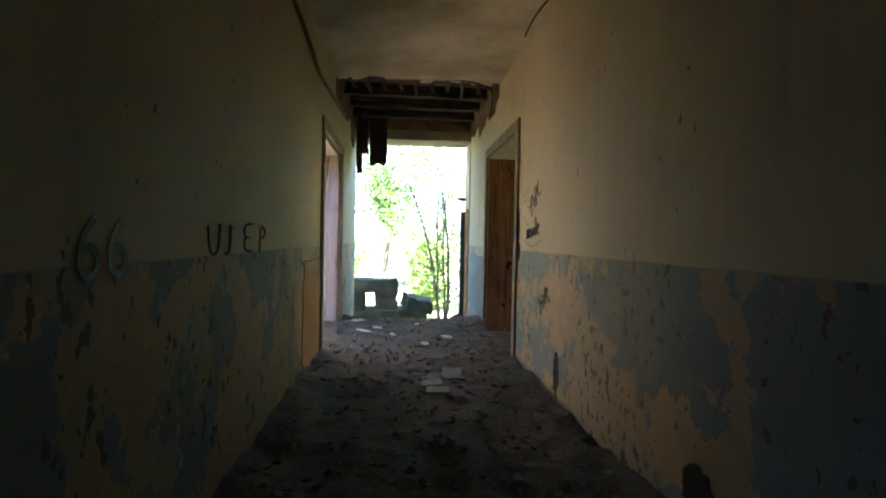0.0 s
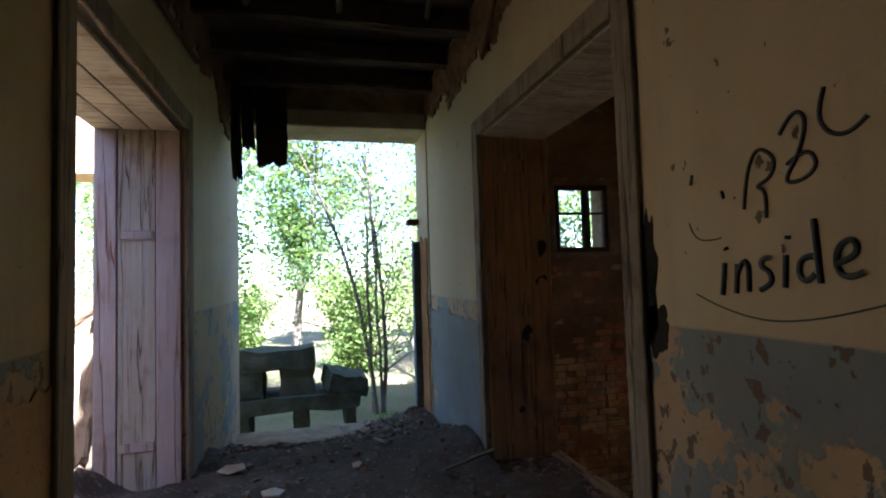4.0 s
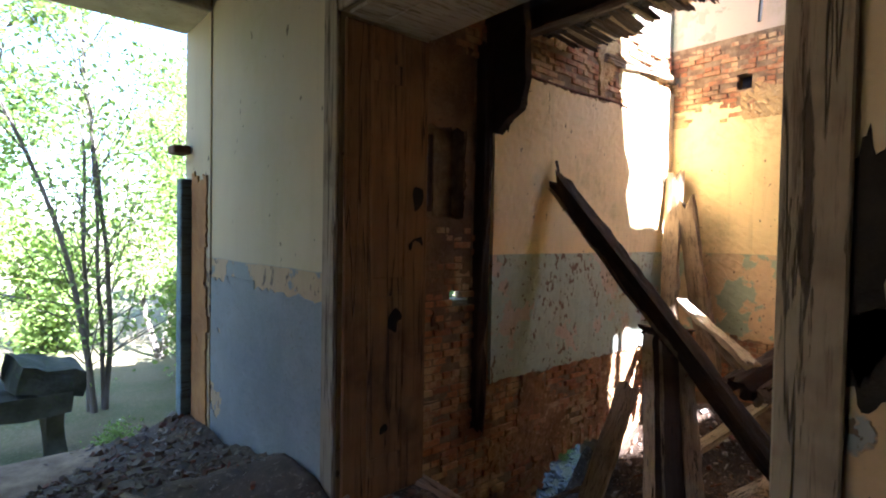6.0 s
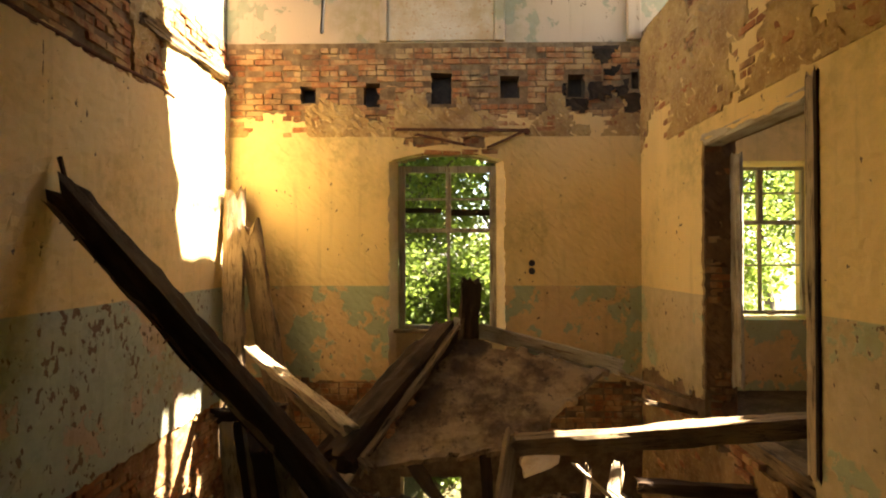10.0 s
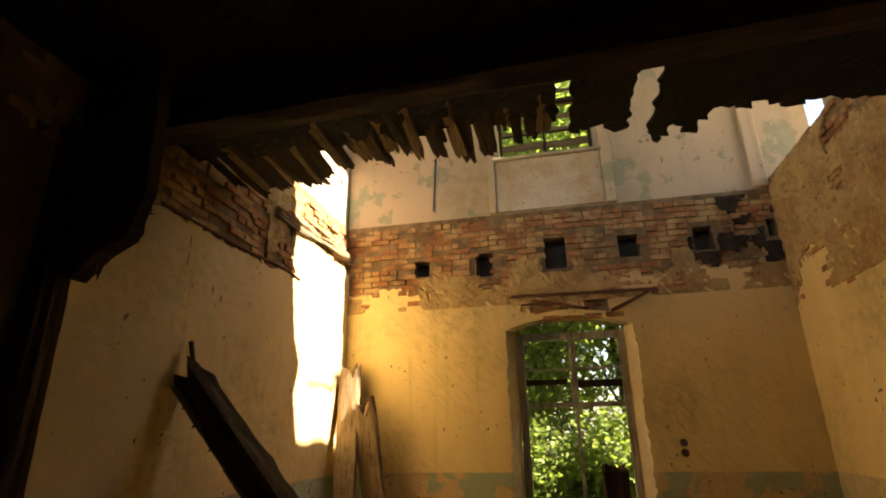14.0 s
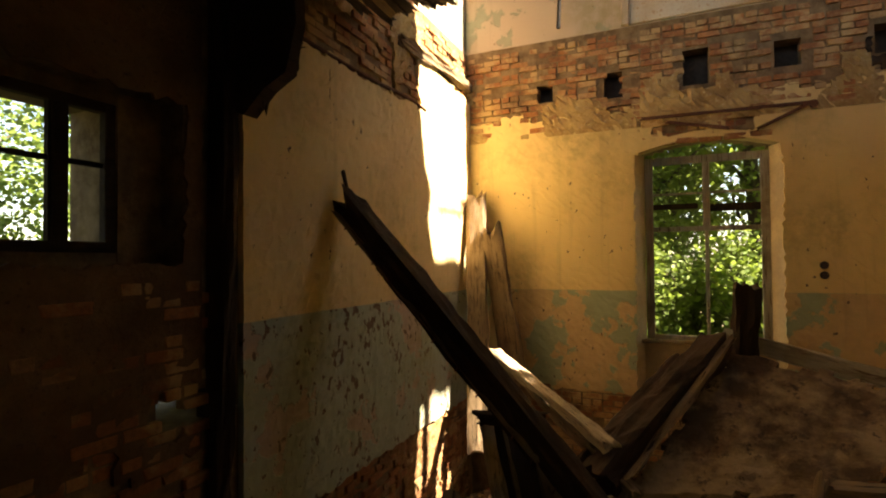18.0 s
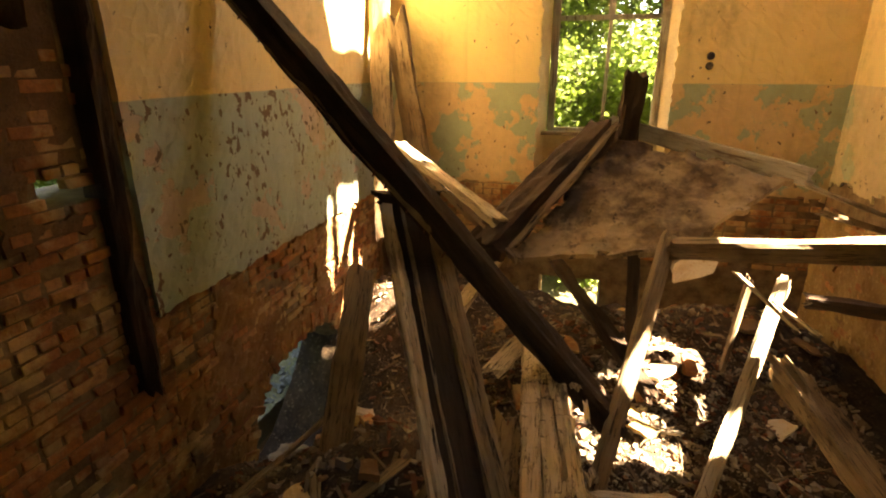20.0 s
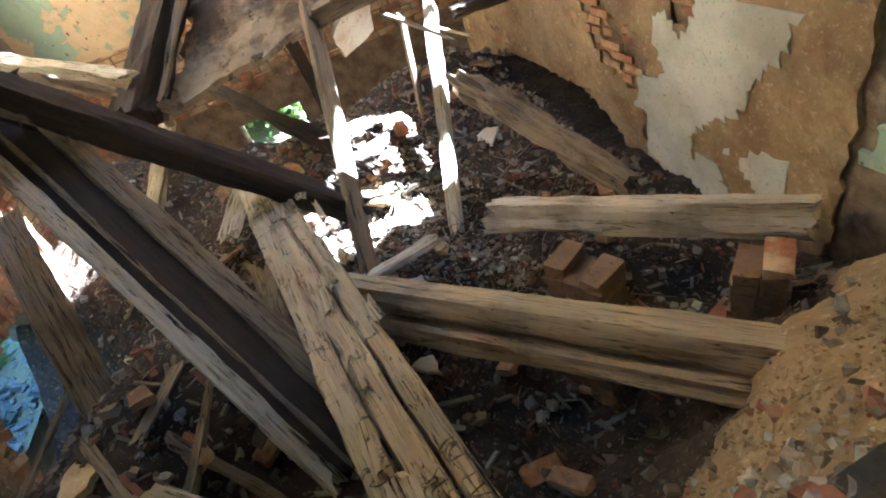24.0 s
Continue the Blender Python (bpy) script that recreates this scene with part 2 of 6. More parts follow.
DUSTY_TILE = stained("dusty_floor_tile", (0.27, 0.235, 0.18), (0.15, 0.125, 0.09), 4.0, c=(0.12, 0.1, 0.075))
TILE = stained("unseen_roof_tile", (0.26, 0.10, 0.06), (0.17, 0.08, 0.05), 4.0)


def debris_material(name, dark=1.0):
    n = Nodes(name, 0.92)
    r = n.island()
    col = n.mix(n.step(r, 0.0, 0.35), (0.20 * dark, 0.13 * dark, 0.08 * dark), (0.42 * dark, 0.32 * dark, 0.21 * dark))
    col = n.mix(n.step(r, 0.55, 0.6), col, (0.36 * dark, 0.15 * dark, 0.08 * dark))
    col = n.mix(n.step(r, 0.75, 0.8), col, (0.58 * dark, 0.5 * dark, 0.38 * dark))
    v = n.noise(30.0, 5)
    col = n.mix(n.step(v, 0.4, 0.7, 0.0, 0.5), col, (0.12, 0.08, 0.05))
    return n.done(col, v, 0.008, 0.7)


DEBRIS = debris_material("mixed_rubble", 0.5)
SAND_CRUMB = stained("sand_crumb", (0.38, 0.25, 0.115), (0.28, 0.175, 0.08), 9.0, c=(0.45, 0.33, 0.19), strength=0.3)
CRUMBLE = debris_material("pale_stones", 0.75)
DEBRIS_DARK = debris_material("grimy_rubble", 0.34)


def leaf_material(name, a, b):
    n = Nodes(name, 0.55, 0.3)
    col = n.mix(n.island(), a, b)
    n.put(n.b.inputs["Base Color"], col)
    tr = n.t.nodes.new("ShaderNodeBsdfTranslucent")
    n.put(tr.inputs["Color"], n.mix(0.5, col, (0.30, 0.42, 0.05)))
    mx = n.t.nodes.new("ShaderNodeMixShader")
    mx.inputs[0].default_value = 0.45
    n.t.links.new(n.b.outputs[0], mx.inputs[1])
    n.t.links.new(tr.outputs[0], mx.inputs[2])
    n.t.links.new(mx.outputs[0], n.t.nodes["Material Output"].inputs[0])
    return n.m


LEAF = leaf_material("summer_leaves", (0.11, 0.18, 0.045), (0.21, 0.28, 0.075))
LEAF_DARK = leaf_material("deep_green_leaves", (0.035, 0.075, 0.02), (0.07, 0.12, 0.03))


# ---- builders ----
def link(name, bm, material, parent=None, label="", smooth=False):
    me = bpy.data.meshes.new(name)
    bmesh.ops.recalc_face_normals(bm, faces=bm.faces)
    bm.to_mesh(me)
    bm.free()
    me.materials.append(material)
    if smooth:
        for p in me.polygons:
            p.use_smooth = True
    ob = new(name, me)
    if parent is not None:
        ob.parent = parent
    if label:
        tagged(ob, label)
    return ob


def part(name, bm, material, parent, label=""):
    return link(name, bm, material, parent, label)


def block(bm, lo, hi, bevel=0.0):
    """An axis-aligned box added to bm."""
    r = bmesh.ops.create_cube(bm, size=1.0)
    c = [(a + b) / 2 for a, b in zip(lo, hi)]
    s = [abs(b - a) for a, b in zip(lo, hi)]
    for v in r["verts"]:
        v.co = Vector((c[0] + v.co.x * s[0], c[1] + v.co.y * s[1], c[2] + v.co.z * s[2]))
    if bevel:
        es = list({e for v in r["verts"] for e in v.link_edges})
        bmesh.ops.bevel(bm, geom=es, offset=bevel, segments=1, affect="EDGES")
    return bm


def cut_wall(name, axis, at, thick, u0, u1, z0, z1, holes, material, label, category="wall"):
    """A solid wall with rectangular openings. axis 'x': the wall stands at x = at .. at + thick and runs along y."""
    us = sorted({u0, u1, *[h[0] for h in holes], *[h[1] for h in holes]})
    zs = sorted({z0, z1, *[h[2] for h in holes], *[h[3] for h in holes]})
    us = [u for u in us if u0 <= u <= u1]
    zs = [z for z in zs if z0 <= z <= z1]
    solid = {}
    for i in range(len(us) - 1):
        for j in range(len(zs) - 1):
            cu, cz = (us[i] + us[i + 1]) / 2, (zs[j] + zs[j + 1]) / 2
            solid[i, j] = not any(h[0] < cu < h[1] and h[2] < cz < h[3] for h in holes)
    bm = bmesh.new()
    cache = {}

    def vert(d, u, z):
        k = (d, round(u, 4), round(z, 4))
        if k not in cache:
            w = at + d * thick
            cache[k] = bm.verts.new((w, u, z) if axis == "x" else (u, w, z))
        return cache[k]

    for (i, j), s in solid.items():
        if not s:
            continue
        a, b, c, d = us[i], us[i + 1], zs[j], zs[j + 1]
        for k in (0, 1):
            bm.faces.new([vert(k, a, c), vert(k, b, c), vert(k, b, d), vert(k, a, d)])
        for (di, dj, p, q) in ((-1, 0, (a, c), (a, d)), (1, 0, (b, c), (b, d)), (0, -1, (a, c), (b, c)), (0, 1, (a, d), (b, d))):
            if not solid.get((i + di, j + dj), False):
                bm.faces.new([vert(0, *p), vert(1, *p), vert(1, *q), vert(0, *q)])
    return tagged(link(name, bm, material), label, category, kind="structure")


def sheet(name, axis, at, out, u0, u1, z0, z1, keep, material, parent=None, label="", step=0.06, thick=0.022, seed=0, rough=0.004):
    """A plaster coat with ragged edges: cells for which keep(u, z) is true. out: +1 or -1, the side it faces."""
    nu, nz = max(1, int((u1 - u0) / step)), max(1, int((z1 - z0) / step))
    rnd = random.Random(seed)
    jit = [[(rnd.uniform(-0.4, 0.4) * step, rnd.uniform(-0.4, 0.4) * step, rnd.uniform(-1, 1) * rough) for _ in range(nz + 1)] for _ in range(nu + 1)]
    on = {}
    for i in range(nu):
        for j in range(nz):
            on[i, j] = keep(u0 + (i + 0.5) * (u1 - u0) / nu, z0 + (j + 0.5) * (z1 - z0) / nz)
    bm = bmesh.new()
    cache = {}

    def vert(i, j, d):
        if (i, j, d) not in cache:
            ju, jz, jd = jit[i][j]
            ju = 0 if i in (0, nu) else ju
            jz = 0 if j in (0, nz) else jz
            u, z = u0 + i * (u1 - u0) / nu + ju, z0 + j * (z1 - z0) / nz + jz
            w = at + out * ((thick + jd) if d else 0.0)
            cache[i, j, d] = bm.verts.new((w, u, z) if axis == "x" else (u, w, z) if axis == "y" else (u, z, w))
        return cache[i, j, d]

    for (i, j), s in on.items():
        if not s:
            continue
        bm.faces.new([vert(i, j, 1), vert(i + 1, j, 1), vert(i + 1, j + 1, 1), vert(i, j + 1, 1)])
        for di, dj, p, q in ((-1, 0, (i, j), (i, j + 1)), (1, 0, (i + 1, j), (i + 1, j + 1)), (0, -1, (i, j), (i + 1, j)), (0, 1, (i, j + 1), (i + 1, j + 1))):
            if not on.get((i + di, j + dj), False):
                bm.faces.new([vert(*p, 0), vert(*p, 1), vert(*q, 1), vert(*q, 0)])
    return link(name, bm, material, parent, label)


def ragged(x, y, s=1.0, k=0.0):
    return noise.noise(Vector((x * s + k, y * s - k, k * 1.7))) + 0.5 * noise.noise(Vector((x * s * 2.3 + k, y * s * 2.3, k + 5)))


BRICKS = []


def brick_meshes():
    rnd = random.Random(3)
    for k in range(6):
        bm = bmesh.new()
        block(bm, (-0.5, -0.5, -0.5), (0.5, 0.5, 0.5))
        bmesh.ops.bevel(bm, geom=bm.edges[:], offset=0.06, segments=1, affect="EDGES")
        for v in bm.verts:
            v.co += Vector([rnd.uniform(-0.05, 0.05) for _ in range(3)])
        me = bpy.data.meshes.new("brick")
        bm.to_mesh(me)
        bm.free()
        me.materials.append(BRICK)
        BRICKS.append(me)


brick_meshes()
BL, BH = 0.262, 0.079


def brick_face(parent, axis, at, out, u0, u1, z0, z1, keep, limit=290, first=None, seed=1, depth=0.07):
    """Courses of single bricks on a wall's face; those past the limit are joined into one part."""
    rnd = random.Random(seed)
    spots = []
    j = 0
    z = z0
    while z + BH <= z1 + 0.001:
        u = u0 - (BL / 2 if j % 2 else 0)
        header = (j % 4 == 3)
        step = BL / 2 if header else BL
        while u < u1:
            a, b = max(u, u0), min(u + step, u1)
            if b - a > 0.05 and keep((a + b) / 2, z + BH / 2) and rnd.random() > 0.05:
                spots.append(((a + b) / 2, z + BH / 2, b - a - rnd.uniform(0.012, 0.03), rnd.uniform(-0.03, 0.014), rnd.randrange(6), rnd.uniform(-1, 1)))
            u += step
        z += BH
        j += 1
    if first:
        spots.sort(key=lambda s: first(s[0], s[1]))
    verts, faces = [], []
    for n, (u, zc, w, d, k, tw) in enumerate(spots):
        c = at + out * (d - depth / 2 + 0.024)
        size = (depth, w, BH - 0.013) if axis == "x" else (w, depth, BH - 0.013)
        place = (c, u, zc) if axis == "x" else (u, c, zc)
        m = Matrix.LocRotScale(place, Euler((0, 0, radians(1.6 * tw))), size)
        if n < limit:
            ob = new("brick", BRICKS[k])
            ob.parent = parent
            ob.matrix_basis = m
        else:
            base = len(verts)
            verts += [tuple(m @ v.co) for v in BRICKS[k].vertices]
            faces += [tuple(base + i for i in p.vertices) for p in BRICKS[k].polygons]
    if verts:
        me = bpy.data.meshes.new("brickwork")
        me.from_pydata(verts, [], faces)
        me.materials.append(BRICK_JOINED)
        ob = new("brickwork", me)
        ob.parent = parent
        tagged(ob, "weathered red brick courses with lime joints", kind="stuff")


def timber(name, p0, p1, w, h, material, label, category="beam", spin=0.0, seed=0, wear=0.012, bend=0.0, tear0=0.05, tear1=0.05, parent=None, seg=0.09, group=""):
    """A hewn beam or board from p0 to p1 with worn faces and torn ends. w across, h high."""
    p0, p1 = Vector(p0), Vector(p1)
    d = p1 - p0
    length = d.length
    n = max(4, int(length / seg))
    rnd = random.Random(seed * 7 + 1)
    side = 4 if w > 0.07 else 2
    up = 4 if h > 0.07 else 2
    ring = []
    for i in range(side):
        ring.append((-0.5 + i / side, -0.5))
    for i in range(up):
        ring.append((0.5, -0.5 + i / up))
    for i in range(side):
        ring.append((0.5 - i / side, 0.5))
    for i in range(up):
        ring.append((-0.5, 0.5 - i / up))
    bm = bmesh.new()
    rows = []
    off = seed * 13.7
    for i in range(n + 1):
        s = i / n
        row = []
        for k, (a, b) in enumerate(ring):
            corner = abs(a) == 0.5 and abs(b) == 0.5
            q = 0.93 if corner else 1.0
            x = s * length
            nz = noise.noise(Vector((x * 1.7 + off, a * 3, b * 3 + off)))
            nf = noise.noise(Vector((x * 7 + off, a * 9, b * 9)))
            g = 1 + (nz * wear * 2.2 + nf * wear) / max(w, h) * 2
            if i == 0:
                x += rnd.uniform(-tear0, tear0)
            if i == n:
                x += rnd.uniform(-tear1, tear1)
            row.append(bm.verts.new((x, a * w * q * g, b * h * q * g + bend * 4 * s * (1 - s))))
        rows.append(row)
    m = len(ring)
    for i in range(n):
        for k in range(m):
            bm.faces.new([rows[i][k], rows[i][(k + 1) % m], rows[i + 1][(k + 1) % m], rows[i + 1][k]])
    for r, x, t in ((rows[0], 0.0, 1), (rows[-1], length, -1)):
        c = bm.verts.new((x + t * 0.02, 0, 0))
        for k in range(m):
            bm.faces.new([r[k], r[(k + 1) % m], c])
    ob = link(name, bm, material, parent)
    x = d.normalized()
    upv = Vector((0, 0, 1)) if abs(x.z) < 0.93 else Vector((1, 0, 0))
    y = upv.cross(x).normalized()
    z = x.cross(y)
    rot = Matrix((x, y, z)).transposed().to_4x4()
    ob.matrix_basis = Matrix.Translation(p0) @ rot @ Matrix.Rotation(radians(spin), 4, "X")
    if parent is None:
        tagged(ob, label, category, group)
    elif label:
        tagged(ob, label)
    return ob


def chunk_mesh(rnd, kind="stone"):
    """A small broken lump: vertices and faces."""
    bm = bmesh.new()
    bmesh.ops.create_cube(bm, size=0.8)
    if kind == "stone":
        bmesh.ops.bevel(bm, geom=rnd.sample(bm.edges[:], 2), offset=0.18, segments=1, affect="EDGES")
    sx, sy, sz = (rnd.uniform(0.6, 1.2), rnd.uniform(0.5, 1.0), rnd.uniform(0.3, 0.8)) if kind == "stone" else (rnd.uniform(1.2, 2.2), rnd.uniform(0.2, 0.4), rnd.uniform(0.12, 0.2))
    for v in bm.verts:
        v.co = Vector((v.co.x * sx, v.co.y * sy, v.co.z * sz)) * rnd.uniform(0.72, 1.2)
    bm.verts.index_update()
    out = ([v.co.copy() for v in bm.verts], [tuple(v.index for v in f.verts) for f in bm.faces])
    bm.free()
    return out


def scatter(name, count, place, size, material, label, seed, kinds=("stone", "stone", "splinter"), category="rubble"):
    """Joined small debris; place(rnd) gives a point on the surface."""
    rnd = random.Random(seed)
    shapes = [chunk_mesh(rnd, k) for k in kinds for _ in range(3)]
    verts, faces = [], []
    for _ in range(count):
        p = place(rnd)
        if p is None:
            continue
        vs, fs = shapes[rnd.randrange(len(shapes))]
        s = size[0] + (size[1] - size[0]) * rnd.random() ** 3
        m = Matrix.LocRotScale(p, Euler((rnd.uniform(-0.6, 0.6), rnd.uniform(-0.6, 0.6), rnd.uniform(0, 6.3))), (s, s, s))
        base = len(verts)
        verts += [tuple(m @ v) for v in vs]
        faces += [tuple(base + i for i in f) for f in fs]
    me = bpy.data.meshes.new(name)
    me.from_pydata(verts, [], faces)
    me.materials.append(material)
    return tagged(new(name, me), label, category, kind="stuff")


def heightfield(name, x0, x1, y0, y1, step, height, material, label, category="ground", kind="structure"):
    nx, ny = int((x1 - x0) / step), int((y1 - y0) / step)
    verts = [(x0 + (x1 - x0) * i / nx, y0 + (y1 - y0) * j / ny, height(x0 + (x1 - x0) * i / nx, y0 + (y1 - y0) * j / ny)) for i in range(nx + 1) for j in range(ny + 1)]
    faces = [(i * (ny + 1) + j, (i + 1) * (ny + 1) + j, (i + 1) * (ny + 1) + j + 1, i * (ny + 1) + j + 1) for i in range(nx) for j in range(ny)]
    me = bpy.data.meshes.new(name)
    me.from_pydata(verts, [], faces)
    me.materials.append(material)
    for p in me.polygons:
        p.use_smooth = True
    return tagged(new(name, me), label, category, kind=kind)


def slab_mesh(bm, pts, thick, normal, jag=0.0, rnd=None, n=8, bump=0.012):
    """A broken plate: a polygon outline subdivided and jagged, with thickness along normal."""
    rnd = rnd or random.Random(1)
    pts = [Vector(p) for p in pts]
    nrm = Vector(normal).normalized()
    ring = []
    for a, b in zip(pts, pts[1:] + pts[:1]):
        k = max(1, int((b - a).length * n))
        side = nrm.cross((b - a).normalized())
        for i in range(k):
            s = i / k
            ring.append(a.lerp(b, s) + (side * rnd.uniform(-jag, jag) if i else Vector()))
    c = sum(ring, Vector()) / len(ring)
    low, top = [], []
    inner = [p.lerp(c, 0.45) + nrm * rnd.uniform(-bump, bump) for p in ring]
    vl = [bm.verts.new(p) for p in ring]
    vi = [bm.verts.new(p) for p in inner]
    vc = bm.verts.new(c)
    vt = [bm.verts.new(p + nrm * thick * rnd.uniform(0.8, 1.2)) for p in ring]
    tc = bm.verts.new(c + nrm * thick)
    m = len(ring)
    for i in range(m):
        j = (i + 1) % m
        bm.faces.new([vl[i], vl[j], vi[j], vi[i]])
        bm.faces.new([vi[i], vi[j], vc])
        bm.faces.new([vt[i], vt[j], tc])
        bm.faces.new([vl[i], vl[j], vt[j], vt[i]])
    return bm


def plate_mesh(bm, A, B, C, D, thick, n=26, rough=0.02, jag=0.06, seed=0.0):
    """A broken plate on four corners: a grid with ragged rim and uneven faces."""
    A, B, C, D = (Vector(p) for p in (A, B, C, D))
    nrm = (B - A).cross(D - A).normalized()
    cache = {}

    def vert(i, j, k):
        if (i, j, k) not in cache:
            u, v = i / n, j / n
            p = A.lerp(B, u).lerp(D.lerp(C, u), v)
            q = nrm * (rough * ragged(u * 6, v * 6, 1.0, seed) + (thick if k else 0.0))
            w = Vector((noise.noise(p * 9), noise.noise(p * 9 + Vector((7, 1, 3))), 0)) * 0.02
            cache[i, j, k] = bm.verts.new(p + q + w)
        return cache[i, j, k]

    on = {(i, j): min(i + 0.5, n - i - 0.5, j + 0.5, n - j - 0.5) / n > jag * (0.5 + ragged(i * 0.3, j * 0.3, 1.0, seed + 3)) for i in range(n) for j in range(n)}
    for (i, j), s in on.items():
        if not s:
            continue
        for k in (0, 1):
            bm.faces.new([vert(i, j, k), vert(i + 1, j, k), vert(i + 1, j + 1, k), vert(i, j + 1, k)])
        for di, dj, p, q in ((-1, 0, (i, j), (i, j + 1)), (1, 0, (i + 1, j), (i + 1, j + 1)), (0, -1, (i, j), (i + 1, j)), (0, 1, (i, j + 1), (i + 1, j + 1))):
            if not on.get((i + di, j + dj), False):
                bm.faces.new([vert(*p, 0), vert(*q, 0), vert(*q, 1), vert(*p, 1)])
    return bm


# ---- plan ----
# The corridor is drawn in its own measure (walls CX0, CX1; doorway D0, D1, DT) and set into the plan by HALL.
HALL = Matrix.Translation((-0.149, 1.279, 0.05)) @ Matrix.Scale(0.87, 4)
CX0, CX1, CX2 = -1.2, 1.24, 1.90
RX0, RX1 = 1.505, 8.44          # the ruined room, along x
RY0, RY1 = 2.86, 8.63          # and along y
OUT = 9.25                     # outer face of the garden wall
CEIL = 3.85
UPPER = 4.62                   # upstairs floor
TOP = 7.6
D0, D1, DT = 3.95, 6.22, 2.88  # doorway from the corridor
G = -1.25                      # garden level



def settle_hall(before):
    """Sets the top-level objects made since then from the corridor's measure into the plan."""
    for ob in list(scene.collection.objects):
        if ob.name not in before and ob.parent is None:
            ob.matrix_basis = HALL @ ob.matrix_basis


# ---- ground and corridor floor ----
def garden(x, y):
    dip = max(0.0, min(1.0, (x - 2.2) / 2.5)) * max(0.0, min(1.0, (19 - y) / 7))
    return G - 1.35 * dip + 0.18 * ragged(x, y, 0.25, 3) + 0.05 * ragged(x, y, 1.3, 8)


heightfield("ground", -60, 60, 9.2, 90, 1.6, garden, GROUND, "leaf-littered garden ground under trees", "ground")
bm = bmesh.new()
block(bm, (-700, -700, -3.2), (700, 700, -3.0))
tagged(link("ground_far", bm, GROUND), "rough ground reaching out to the horizon", "ground", kind="structure")
heightfield("ground_side", 9.1, 60, -60, 9.6, 1.6, lambda x, y: -2.2 + 1.3 * max(0.0, min(1.0, (x - 9.6) / 3.0)) + 0.2 * ragged(x, y, 0.2, 5), GROUND, "overgrown ground beside the ruin", "ground")


before = {o.name for o in scene.collection.objects}


def corr_floor(x, y):
    heap = math.exp(-((y - 8.75) / 0.75) ** 2) * (0.14 * x - 0.01)
    edge = 0.10 * max(0.0, abs(x) - 0.75) / 0.45 if x < 1.22 else -0.08
    return 0.02 - 0.43 * max(0, min(1, (y - 7.0) / 1.7)) - 1.7 * max(0, y - 9.12) + heap + edge * (0.5 + ragged(x, y, 1.5, 2)) + 0.035 * ragged(x, y, 2.4, 4) + 0.015 * ragged(x, y, 9, 1)


heightfield("floor", -1.9, 1.92, -7.0, 9.9, 0.055, corr_floor, FLOOR_DIRT, "earth-covered corridor floor littered with debris", "floor")
bm = bmesh.new()
block(bm, (-1.9, -7, -2.6), (1.94, 9.1, -0.35))
tagged(link("floor_base", bm, MORTAR), "brick footing under the corridor floor", "floor", kind="structure")

# ---- corridor walls ----
right_holes = [(D0, D1, -0.06, DT)]
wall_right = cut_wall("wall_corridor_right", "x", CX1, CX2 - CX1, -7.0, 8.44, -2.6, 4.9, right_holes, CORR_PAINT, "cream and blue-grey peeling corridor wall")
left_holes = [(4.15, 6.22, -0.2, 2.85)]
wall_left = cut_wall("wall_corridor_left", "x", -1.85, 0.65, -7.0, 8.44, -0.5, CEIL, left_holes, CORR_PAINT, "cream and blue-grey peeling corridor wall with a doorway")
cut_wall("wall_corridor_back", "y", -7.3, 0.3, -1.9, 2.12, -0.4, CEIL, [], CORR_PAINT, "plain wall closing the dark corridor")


def corridor_ceiling(u, v):
    """u along x, v along y: the part near the exit has come down."""
    return not (v > 5.35 + 0.35 * ragged(u, v, 1.2, 2) and v < 9.0)


sheet("ceiling", "z", CEIL + 0.02, -1, CX0, CX1, -7.0, 9.1, corridor_ceiling, CEIL_PAINT, step=0.09, thick=0.03, seed=4)
tagged(bpy.data.objects["ceiling"], "stained limewashed corridor ceiling with a broken end", "ceiling", kind="structure")
# boards and joists get a near-black colour for the unlit void up here
bm = bmesh.new()
block(bm, (-1.85, -7.3, CEIL + 0.25), (CX2, 8.44, CEIL + 0.40))
tagged(link("ceiling_boards", bm, VOID_AND_SOOT), "floorboards above the corridor, coloured black for the unlit void", "ceiling", kind="structure")
for k, y in enumerate((5.6, 6.4, 7.2, 8.0, 8.8)):
    timber("joist", (-1.8, y, CEIL + 0.13), (1.8, y, CEIL + 0.13), 0.16, 0.2, VOID_AND_SOOT, "rotten ceiling joist above the corridor, darkened for the unlit void", "joist", seed=20 + k)

settle_hall(before)

# ---- garden front wall (room side and exit) ----
LWIN = (2.50, 3.62, 1.62, 2.62)


def arch(u, mid, half, top, drop):
    return top - drop * min(1.0, abs((u - mid) / half)) ** 4


def arch_holes(mid, half, top, drop, low, n=18):
    """An arched opening as narrow strips."""
    w = 2 * half / n
    return [(round(mid - half + i * w, 3), round(mid - half + (i + 1) * w, 3), low, round(arch(mid - half + (i + 0.5) * w, mid, half, top, drop), 2)) for i in range(n)]


FRONT_ARCH = (5.98, 1.07, -1.48, 0.75)
SIDE_ARCH = (6.35, 1.75, -1.43, 0.85)
front_holes = [(-1.21, 0.935, -0.6, 3.18), (LWIN[0], LWIN[1], LWIN[2], LWIN[3]), (3.44, 4.1, 0.66, 0.85)] + arch_holes(*FRONT_ARCH, -2.95)
wall_front = cut_wall("wall_front", "y", RY1, OUT - RY1, -1.9, 9.1, -3.0, UPPER, front_holes, MORTAR, "garden-side wall of plastered brick")
